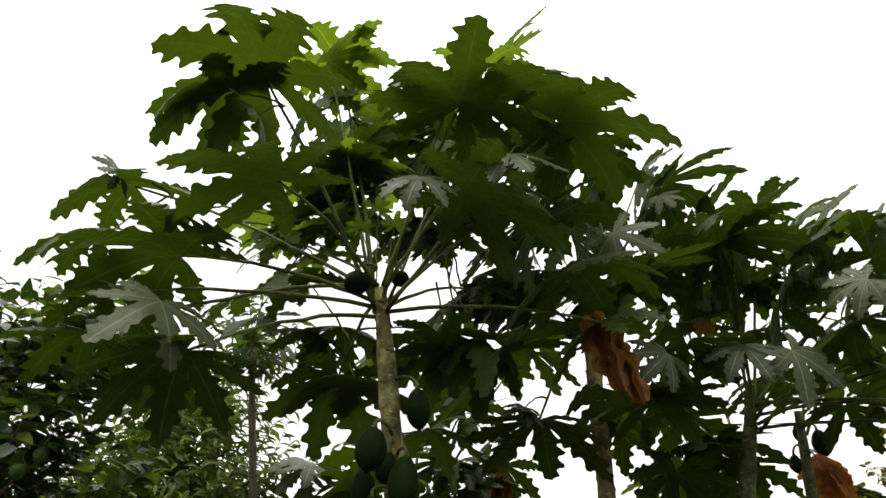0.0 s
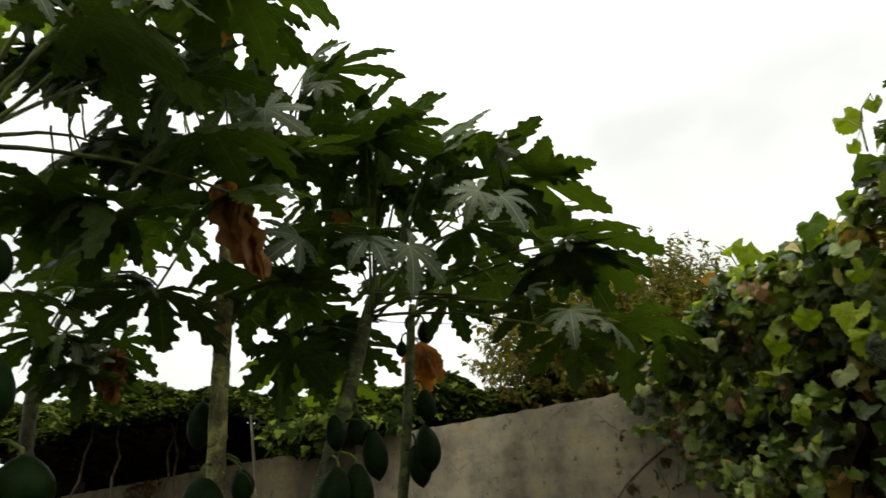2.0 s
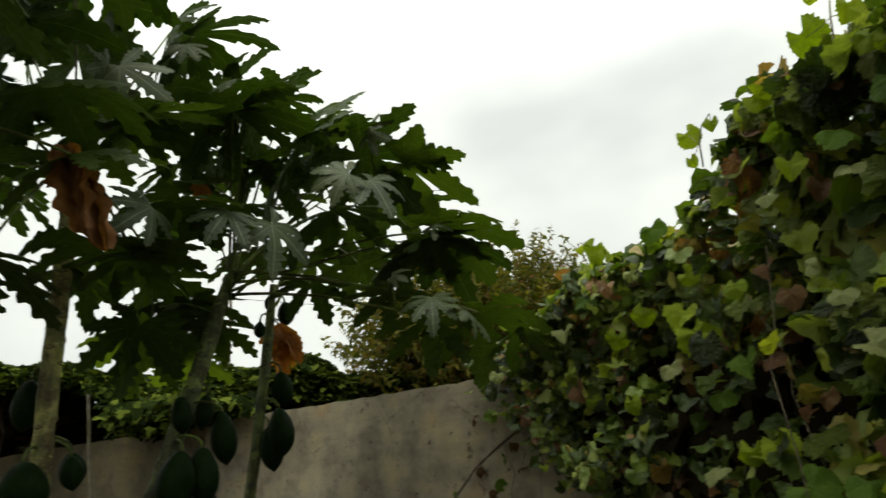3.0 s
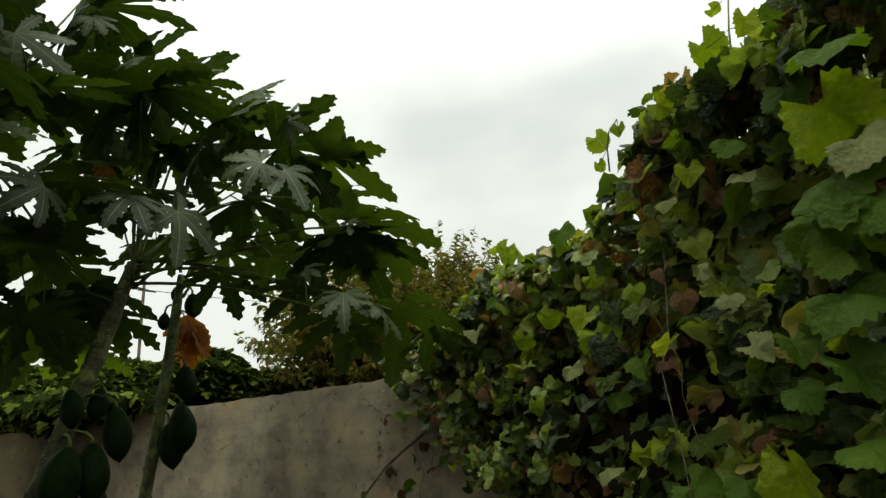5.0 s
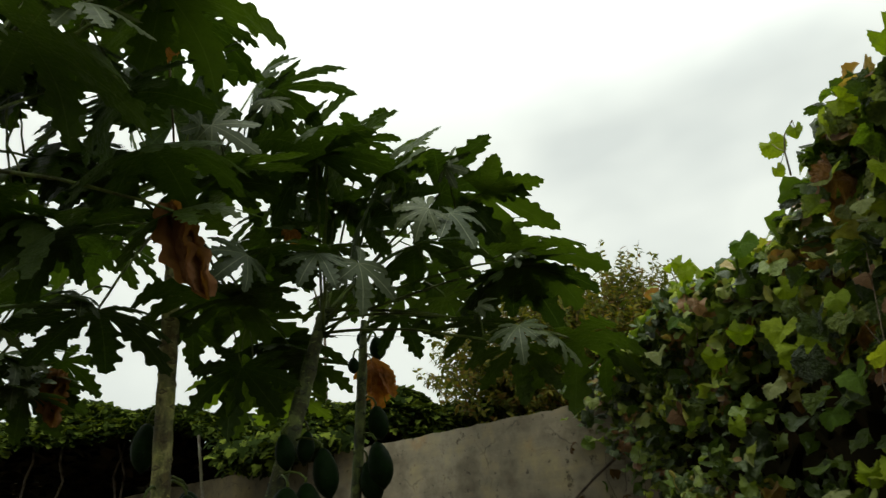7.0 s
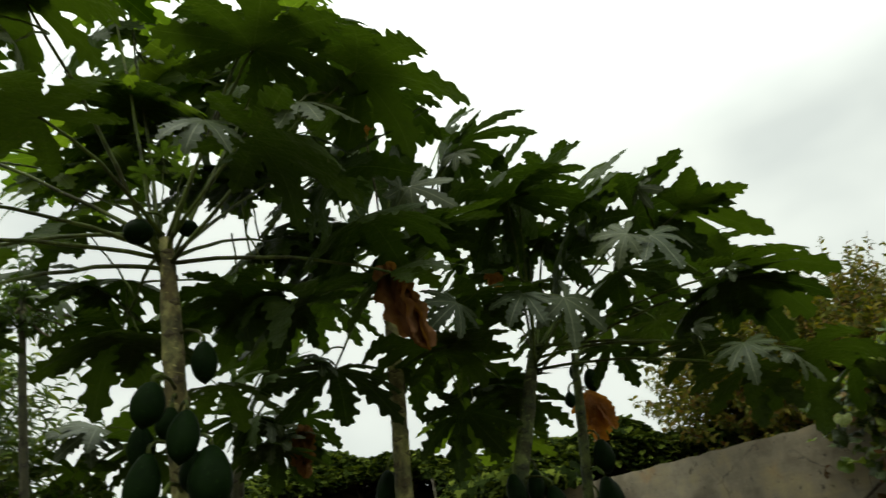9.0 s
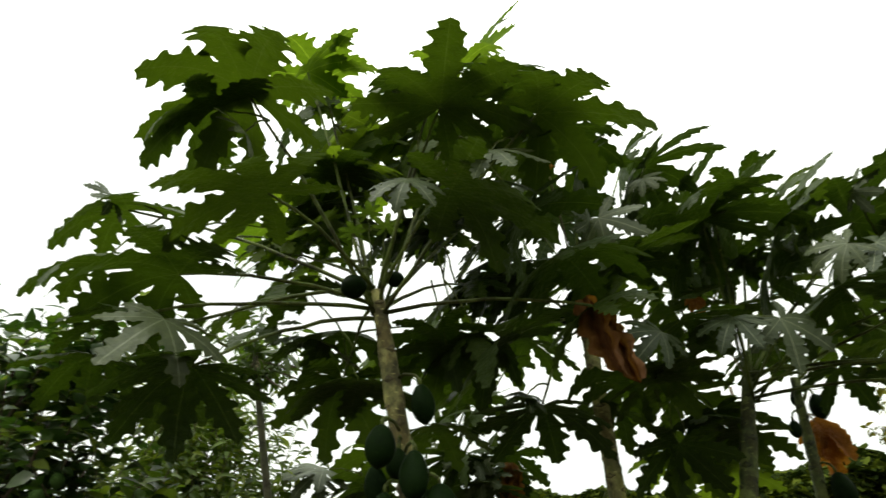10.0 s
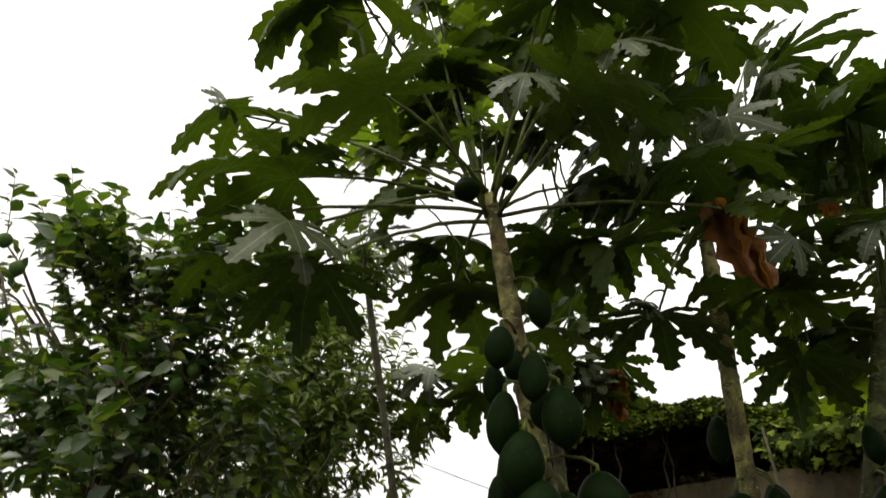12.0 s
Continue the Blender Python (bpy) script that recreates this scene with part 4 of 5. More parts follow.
tree_c.leaf((2.34, 3.3, 2.26), (2.49, 3.52, 2.02), 0)
tree_c.leaf((2.09, 4.2, 2.68), (2.3, 4.41, 2.48), -7)
tree_c.leaf((1.36, 3.6, 3.39), (1.01, 3.2, 3.25), 15)
tree_c.leaf((1.43, 3.6, 3.42), (1.91, 3.78, 3.63), -19)
tree_c.leaf((1.74, 3.7, 3.23), (2.15, 3.69, 3.53), -21, via=(1.94, 3.74, 3.12))
tree_c.leaf((1.89, 3.5, 2.88), (2.23, 3.81, 2.82), -10, via=(2.09, 3.75, 2.8))
tree_c.leaf((2.36, 3.5, 2.73), (2.8, 3.63, 2.69), -16, via=(2.33, 3.54, 2.77))
tree_c.leaf((1.26, 4.0, 2.76), (0.95, 3.73, 2.56), 24, via=(1.47, 3.92, 3.13))
tree_c.leaf((1.82, 4.6, 3.6), (1.52, 4.19, 3.55), 10)
tree_c.leaf((2.61, 4.7, 3.64), (3.08, 4.71, 3.82), -20)
tree_c.leaf((2.24, 4.6, 4.01), (2.6, 4.77, 4.32), -23, via=(2.46, 4.64, 3.52))
tree_c.leaf((2.51, 3.8, 3.16), (2.96, 3.98, 3.13), -15, via=(2.2, 3.54, 3.16))
tree_c.leaf((2.48, 4.4, 3.17), (2.86, 4.52, 2.96), -13, via=(2.31, 4.58, 3.4))
tree_c.leaf((1.21, 4.0, 3.04), (0.94, 3.72, 2.85), 23, via=(1.47, 3.92, 3.13))
tree_c.leaf((1.73, 3.9, 3.13), (2.04, 4.09, 3.44), -25, via=(1.87, 3.86, 3.04))
tree_c.leaf((2.33, 4.0, 2.77), (2.69, 4.17, 2.67), -14, via=(2.08, 3.8, 2.78))
tree_c.leaf((1.84, 4.6, 2.98), (2.14, 4.86, 2.9), -13, via=(1.72, 4.46, 3.24))
tree_c.leaf((2.98, 3.3, 2.26), (3.34, 3.32, 2.23), -19, via=(2.47, 3.37, 2.38))
tree_c.leaf((1.83, 3.6, 3.33), (2.15, 3.63, 3.61), -23, via=(2.01, 3.62, 3.18))
tree_c.leaf((1.89, 3.1, 2.89), (2.07, 3.03, 2.73), 59, kind="skylit", via=(2.35, 3.45, 2.81))
tree_c.leaf((1.77, 3.1, 2.9), (1.61, 3.22, 2.81), -76, kind="skylit", via=(2.01, 3.62, 3.18))
tree_c.leaf((2.01, 3.3, 3.29), (2.12, 3.16, 3.28), 79, kind="skylit", via=(2.2, 3.54, 3.16))
tree_c.leaf((1.27, 3.35, 2.7), (1.15, 3.27, 2.51), -35, kind="skylit")
tree_c.leaf((1.48, 3.35, 2.67), (1.61, 3.37, 2.41), 84, kind="skylit", via=(1.32, 3.49, 2.73))
tree_c.leaf((2.26, 3.15, 2.33), (2.22, 3.07, 2.14), 7, kind="skylit", via=(2.23, 3.45, 2.35))
tree_c.leaf((2.41, 3.05, 2.25), (2.51, 3.0, 2.06), 25, kind="skylit", via=(2.47, 3.37, 2.38))
tree_c.leaf((2.35, 3.2, 2.76), (2.36, 3.11, 2.67), 41, kind="skylit", via=(2.35, 3.45, 2.81))
tree_c.leaf((2.19, 3.4, 2.51), (2.23, 3.29, 2.46), 58, kind="skylit", via=(2.23, 3.45, 2.35))
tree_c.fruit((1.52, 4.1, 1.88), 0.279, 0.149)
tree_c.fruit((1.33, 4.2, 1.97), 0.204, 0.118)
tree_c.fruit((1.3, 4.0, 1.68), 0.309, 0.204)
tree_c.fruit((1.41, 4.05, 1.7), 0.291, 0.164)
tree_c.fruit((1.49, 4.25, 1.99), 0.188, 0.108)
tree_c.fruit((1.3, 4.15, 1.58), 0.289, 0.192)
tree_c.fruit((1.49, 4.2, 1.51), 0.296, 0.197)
tree_c.leaf((1.77, 4.3, 3.92), (2.12, 4.44, 4.14), -21, via=(1.79, 4.55, 3.49))
tree_c.leaf((1.9, 4.4, 3.58), (2.19, 4.72, 3.54), -9, via=(1.79, 4.55, 3.49))
tree_c.leaf((1.66, 4.5, 3.59), (1.88, 4.82, 3.47), -5, via=(1.79, 4.55, 3.49))
tree_c.leaf((2.08, 4.6, 4.21), (1.8, 4.31, 4.24), 8)
tree_c.leaf((2.02, 4.2, 3.72), (2.32, 4.41, 3.94), -23, via=(1.94, 4.51, 3.8))
tree_c.leaf((1.24, 4.3, 3.7), (1.53, 4.46, 3.93), -23, via=(1.79, 4.55, 3.49))
tree_c.leaf((1.29, 4.4, 3.42), (1.57, 4.69, 3.36), -11, via=(1.72, 4.46, 3.24))
tree_c.leaf((1.72, 4.4, 3.2), (2.02, 4.68, 3.22), -14, via=(1.72, 4.46, 3.24))
tree_c.leaf((1.04, 4.2, 3.47), (1.26, 4.5, 3.39), -9, via=(1.43, 3.81, 3.23))
tree_c.leaf((2.0, 4.5, 3.37), (2.29, 4.78, 3.37), -12, via=(2.16, 4.52, 3.26))
tree_d = Papaya((1.78, 4.72, 0.0), (2.06, 4.72, 2.81), 0.035, TRUNK_GREEN, "slim papaya tree with small dark fruit and an orange dead leaf", 0.015, 4)
tree_d.leaf((2.41, 4.8, 3.06), (2.75, 4.97, 2.91), -13)
tree_d.leaf((2.82, 4.9, 3.19), (3.18, 5.02, 3.05), -14)
tree_d.leaf((2.44, 5.1, 3.36), (2.78, 5.11, 3.58), -22)
tree_d.leaf((2.08, 5.0, 3.13), (1.98, 5.33, 3.01), 13)
tree_d.fruit((2.11, 4.65, 2.68), 0.166, 0.123)
tree_d.fruit((1.96, 4.7, 2.54), 0.118, 0.082)
tree_d.fruit((2.09, 4.66, 2.21), 0.232, 0.147)
tree_d.fruit((2.06, 4.62, 1.97), 0.304, 0.175)
tree_d.fruit((2.02, 4.68, 1.86), 0.283, 0.161)
tree_d.fruit((2.07, 4.78, 2.76), 0.122, 0.081)
tree_d.hanging_leaf((2.16, 4.82, 2.58), 0.42, DRY_ORANGE, "orange dead leaf folded against the stem", -95, 31)
tree_d.hanging_leaf((2.13, 4.8, 2.55), 0.36, DRY_ORANGE, "orange dead leaf folded against the stem", -60, 33)
tree_c.hanging_leaf((1.29, 3.9, 3.09), 0.16, DRY_ORANGE, "small withered brown leaf", -80, 35)
tree_b.hanging_leaf((0.52, 3.3, 3.78), 0.16, DRY_ORANGE, "small yellowed leaf", -80, 36)
# a different, feathery plant, built here with the papaya class
tree_e = Papaya((-0.94, 4.4, 0.0), (-1.42, 4.4, 3.2), 0.023, TRUNK_DARK_SHADED, "thin feathery tree with a sparse crown of fine leafy sprays", 0.015, 5)
tree_e.leaf((-1.18, 4.2, 3.1), (-1.1, 4.13, 2.97), 0, kind="young")
tree_e.leaf((-1.51, 4.6, 3.23), (-1.62, 4.64, 3.12), 0, kind="young")
tree_e.leaf((-1.4, 4.5, 3.31), (-1.39, 4.35, 3.28), 0, kind="young")
tree_e.leaf((-1.46, 4.3, 3.06), (-1.59, 4.36, 3.14), 0, kind="young")
tree_e.bare_stalk((-1.03, 4.4, 3.07), -0.040)
tree_e.bare_stalk((-1.02, 4.6, 3.1), -0.046)
tree_e.bare_stalk((-1.02, 4.3, 2.93), -0.052)
tree_e.bare_stalk((-1.59, 4.3, 2.92), -0.058)
tree_e.bare_stalk((-1.2, 4.7, 2.99), -0.064)
tree_e.bare_stalk((-1.67, 4.6, 3.11), -0.070)
tree_e.bare_stalk((-1.14, 4.2, 2.85), -0.076)
tree_e.sprays(22, 0.42, 81)
tree_f = Papaya((-0.23, 5.6, 0.0), (-0.28, 5.6, 2.67), 0.045, TRUNK_DARK_SHADED, "papaya tree standing behind the others in shade", 0.02, 6)
tree_f.leaf((-0.85, 5.2, 2.47), (-1.2, 4.9, 2.26), 23)
tree_f.leaf((-0.08, 5.6, 3.11), (-0.34, 5.17, 3.12), 16)
tree_f.leaf((-0.39, 6.0, 3.44), (-0.07, 5.93, 3.86), -18)
tree_f.leaf((0.1, 6.0, 3.69), (0.43, 6.3, 3.46), -14)
tree_f.leaf((-0.23, 5.2, 2.61), (-0.5, 5.44, 2.38), 14)
tree_f.leaf((0.08, 5.4, 2.5), (0.29, 5.71, 2.28), -12)
tree_f.leaf((0.5, 5.8, 3.81), (0.79, 6.17, 3.72), -13)
tree_f.leaf((-0.86, 5.8, 3.63), (-1.08, 5.62, 3.24), 25, via=(-0.37, 5.94, 3.35))
tree_f.leaf((-0.5, 6.0, 3.92), (-0.26, 6.24, 4.26), -25, via=(-0.37, 5.94, 3.35))
tree_f.leaf((-0.74, 5.4, 2.71), (-1.01, 5.06, 2.75), 19, via=(-0.68, 5.32, 2.57))
tree_f.leaf((-0.09, 5.8, 3.51), (-0.35, 5.43, 3.47), 18, via=(-0.01, 5.88, 3.43))
tree_f.leaf((-1.14, 5.0, 2.52), (-1.25, 4.81, 2.34), -42, kind="skylit", via=(-0.77, 5.26, 2.52))
tree_f.leaf((-1.23, 5.1, 2.34), (-1.23, 5.23, 2.0), -4, via=(-0.77, 5.26, 2.52))
tree_f.leaf((-0.78, 5.2, 2.4), (-0.89, 5.37, 2.13), 8, via=(-0.77, 5.26, 2.52))
tree_f.leaf((-0.02, 5.2, 2.46), (0.12, 5.03, 2.33), 43, kind="skylit", via=(0.03, 5.43, 2.55))
tree_f.leaf((0.2, 5.4, 2.64), (0.3, 5.61, 2.34), -7, via=(0.03, 5.43, 2.55))
tree_f.leaf((-0.01, 5.4, 3.0), (-0.18, 5.27, 2.62), 25, via=(-0.11, 5.6, 3.07))
tree_f.leaf((-0.09, 5.2, 2.62), (-0.24, 4.95, 2.34), 25, via=(-0.24, 5.26, 2.65))
tree_f.leaf((-0.31, 5.4, 2.92), (-0.47, 5.17, 2.62), 25, via=(-0.25, 5.38, 2.69))
tree_f.leaf((0.14, 5.8, 2.94), (0.36, 6.13, 3.12), -25, via=(-0.11, 5.6, 3.07))
tree_f.leaf((0.03, 5.2, 2.39), (-0.15, 5.51, 2.2), 11, via=(0.03, 5.43, 2.55))
tree_f.leaf((-1.09, 5.0, 2.56), (-1.27, 4.76, 2.43), -30, kind="skylit", via=(-0.77, 5.26, 2.52))
tree_f.leaf((-0.05, 5.2, 2.58), (-0.14, 4.97, 2.44), -34, kind="skylit", via=(-0.24, 5.26, 2.65))
tree_f.leaf((-0.01, 5.2, 2.59), (0.16, 5.1, 2.51), 58, kind="skylit", via=(0.03, 5.43, 2.55))
tree_f.leaf((-0.21, 5.2, 2.65), (-0.34, 5.04, 2.58), -55, kind="skylit", via=(-0.24, 5.26, 2.65))
tree_f.dead_leaf((0.2, 5.3, 2.55), (0.16, 5.3, 2.21), 0.14, DRY, "withered brown leaf", 9)


# ---- vine-covered wall ----
VINES = [grape_blade(s, 45, 3, (0.08, 0.24)) for s in range(40, 48)]
TONED = {}
for tone, tone_stops in (("y", [(0.0, (0.24, 0.34, 0.02)), (1.0, (0.36, 0.46, 0.03))]), ("g", [(0.0, (0.075, 0.15, 0.014)), (1.0, (0.14, 0.24, 0.022))]), ("b", [(0.0, (0.12, 0.06, 0.025)), (1.0, (0.16, 0.09, 0.035))]), ("p", [(0.0, (0.3, 0.35, 0.14)), (1.0, (0.4, 0.43, 0.2))])):
    tone_mat = leaf_material("grape_leaf_" + tone, tone_stops, thin=0.4, rough=0.6, sheen=0.15, crinkle=0.3, vein=(0.12, 0.16, 0.03), fine=0.97, speck=(0.14, 0.09, 0.03), glow=1.8)
    TONED[tone] = [grape_blade(s, 45, 3, (0.02, 0.12)) for s in range(70, 74)]
    for tone_me in TONED[tone]:
        tone_me.materials.append(tone_mat)
VINE_T = vine_template(25, 51)
VINE_V = vine_template(25, 63)
VINE_U = vine_template(25, 58)
DOWN = np.array((0.0, 0.0, -1.0))

def vine_wall(ax, ay, bx, by, heights, clumps, label):
    """Vine leaves in overhanging clumps over a wall from a to b; heights: the crest at even steps."""
    r = np.random.default_rng(11)
    a, b = np.array((ax, ay)), np.array((bx, by))
    d = unit(b - a)
    out = np.array((-d[1], d[0], 0.0))
    run = np.linalg.norm(b - a)
    t = thing("grape_vine", (ax + 0.2, ay, 0), label, "grape vine")
    ticks = np.linspace(0, 1, len(heights))
    # clump centres: over the face, and a row along the crest
    row = 130
    cs = np.concatenate([r.uniform(0, 1, clumps) ** 1.25, (np.arange(row) + r.uniform(0, 1, row)) / row])
    rad = np.concatenate([r.uniform(0.07, 0.17, clumps), r.uniform(0.07, 0.12, row)])
    top = np.interp(cs, ticks, heights)
    cz = np.concatenate([0.3 + (top[:clumps] - 0.38) * r.uniform(0, 1, clumps) ** 0.7, top[clumps:] - r.uniform(0.05, 0.11, row)])
    deep = np.concatenate([-0.06 - 0.38 * r.uniform(0, 1, clumps), -0.08 - 0.14 * r.uniform(0, 1, row)])
    per = 14
    pick = np.repeat(np.arange(clumps + row), per)
    count = len(pick)
    way = unit(out * 0.75 + np.array((0, 0, 0.35)) + r.normal(size=(count, 3)) * 0.75)
    hub = np.concatenate([a + d * cs[:, None] * run, cz[:, None]], 1) + out * deep[:, None]
    at = hub[pick] + way * (rad[pick] * r.uniform(0.55, 1.15, count))[:, None] * (1.25, 1.25, 0.95)
    n = unit(way * 0.4 + out * 0.2 + np.array((0, 0, 0.85)) + r.normal(size=(count, 3)) * 0.85)
    up = DOWN * 0.8 + way * 0.5 + r.normal(size=(count, 3)) * 0.45
    size = 0.02 + 0.048 * r.uniform(0, 1, count) ** 1.7 + 0.02 * (cs[pick] < 0.34) * r.uniform(0, 1, count)
    # shaded leaves behind
    more = 1500
    s2 = r.uniform(0, 1, more)
    z2 = 0.3 + (np.interp(s2, ticks, heights) - 0.5) * r.uniform(0, 1, more)
    at2 = np.concatenate([a + d * s2[:, None] * run, z2[:, None]], 1) - out * r.uniform(0.36, 0.62, more)[:, None]
    s = np.concatenate([cs[pick], s2])
    depth = np.concatenate([((at - hub[pick]) @ out) + deep[pick], np.full(more, -0.5)])
    at = np.concatenate([at, at2])
    n = np.concatenate([n, unit(out + np.array((0, 0, 0.6)) + r.normal(size=(more, 3)) * 0.5)])
    up = np.concatenate([up, DOWN + r.normal(size=(more, 3)) * 0.45])
    size = np.concatenate([size, r.uniform(0.06, 0.09, more)])
    count += more
    # trails that spread from the corner over the side wall
    spill = 700
    z3 = 1.1 + 1.25 * r.uniform(0, 1, spill) ** 0.8
    far = np.clip(0.5 + 0.62 * np.clip((z3 - 1.3) / 0.75, 0, 1) + r.normal(size=spill) * 0.07, 0.2, 1.25)
    run3 = far * r.uniform(0, 1, spill) ** 0.8
    side = unit(np.array((-2.25, 5.52)))
    lean3 = np.array((-0.926, -0.377, 0.0))
    at3 = np.concatenate([np.array((4.05, 3.2)) + side * run3[:, None], z3[:, None]], 1) + lean3 * r.uniform(0.12, 0.4, spill)[:, None]
    s, depth = np.concatenate([s, np.full(spill, 0.45)]), np.concatenate([depth, np.full(spill, -0.3)])
    at = np.concatenate([at, at3])
    n = np.concatenate([n, unit(lean3 * 0.6 + np.array((0, 0, 0.9)) + r.normal(size=(spill, 3)) * 0.6)])
    up = np.concatenate([up, DOWN + r.normal(size=(spill, 3)) * 0.5])
    size = np.concatenate([size, r.uniform(0.03, 0.065, spill)])
    count += spill
    # bare wall shows below the far end
    keep = s < np.maximum(0.5, 0.57 + 0.63 * (at[:, 2] - 1.3) + r.normal(size=count) * 0.025)
    s, depth, at, n, up, size = s[keep], depth[keep], at[keep], n[keep], up[keep], size[keep]
    count = len(s)
    near = np.argsort(np.abs(s - 0.3) - 0.25 * (depth > -0.05) + (at[:, 1] > 2.9))[:290]
    rest = np.setdiff1d(np.arange(count), near)
    single_leaves("leaf", VINES, GRAPE, t, at[near], n[near], up[near], size[near])
    half = rest[::3], rest[1::3], rest[2::3]
    for k, template in zip(half, (VINE_T, VINE_U, VINE_V)):
        tagged(part("foliage", cloud_mesh("vine_foliage", template, at[k], n[k], up[k], size[k]), GRAPE_MASS, t), kind="stuff")
    # backing leaves, coloured as the shade seen in the vine's gaps
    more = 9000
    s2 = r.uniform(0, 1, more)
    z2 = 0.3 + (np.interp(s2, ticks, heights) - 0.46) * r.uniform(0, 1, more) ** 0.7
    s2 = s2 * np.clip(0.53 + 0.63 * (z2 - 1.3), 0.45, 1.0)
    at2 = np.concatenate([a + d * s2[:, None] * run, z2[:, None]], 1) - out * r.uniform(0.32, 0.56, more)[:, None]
    tagged(part("foliage", cloud_mesh("vine_foliage", BROAD, at2, out + r.normal(size=(more, 3)) * 0.4, DOWN + r.normal(size=(more, 3)) * 0.4, r.uniform(0.11, 0.17, more)), VINE_INNER_SHADE, t), kind="stuff")
    more = 3200
    s2 = r.uniform(0, 1, more)
    z2 = np.interp(s2, ticks, heights) - 0.02 - 0.4 * r.uniform(0, 1, more)
    at2 = np.concatenate([a + d * s2[:, None] * run, z2[:, None]], 1) - out * r.uniform(0.2, 0.42, more)[:, None]
    tagged(part("foliage", cloud_mesh("vine_foliage", LEAFLET, at2, out + np.array((0, 0, 0.4)) + r.normal(size=(more, 3)) * 0.5, DOWN + r.normal(size=(more, 3)) * 0.5, r.uniform(0.05, 0.08, more)), GRAPE_MASS, t), kind="stuff")
    # woody stems and hanging shoots
    for k in range(5):
        q = 0.3 + 0.65 * r.uniform(0, 1)
        base = a + d * q * np.linalg.norm(b - a)
        h = float(np.interp(q, np.linspace(0, 1, len(heights)), heights))
        lo, hi = r.uniform(0.4, h - 0.8), r.uniform(h - 0.7, h)
        bm = bmesh.new()
        p0 = (*(base + out[:2] * 0.05), lo)
        p1 = (*(base + d * r.uniform(-0.4, 0.4) + out[:2] * r.uniform(0.0, 0.12)), hi)
        tube(bm, bend(p0, p1, 0.0, 8, 0.055, k), [0.0026 - 0.0002 * i for i in range(9)], 6)
        part("stem", bm, TWIG, t)
    return t, a, d, out


CREST = ((0.0, 2.75), (0.2, 2.5), (0.23, 2.33), (0.25, 2.28), (0.29, 2.3), (0.32, 2.38), (0.35, 2.34), (0.385, 2.3), (0.4, 2.16), (0.42, 2.17), (0.47, 2.25), (0.55, 2.33), (0.6, 2.4), (0.71, 2.38), (0.8, 2.36), (0.9, 2.28), (1.0, 2.2))
vine_wall(0.95, -0.55, 4.00, 4.83, np.interp(np.linspace(0, 1, 80), *zip(*CREST)), 400, "grape vine with green, yellow and browning leaves over a wall")
wall_run("wall_south", (0.12, -3.53), (3.98, 3.28), 2.05, 1.98, 0.18, "rough concrete wall hidden behind vine leaves", 40, 5)


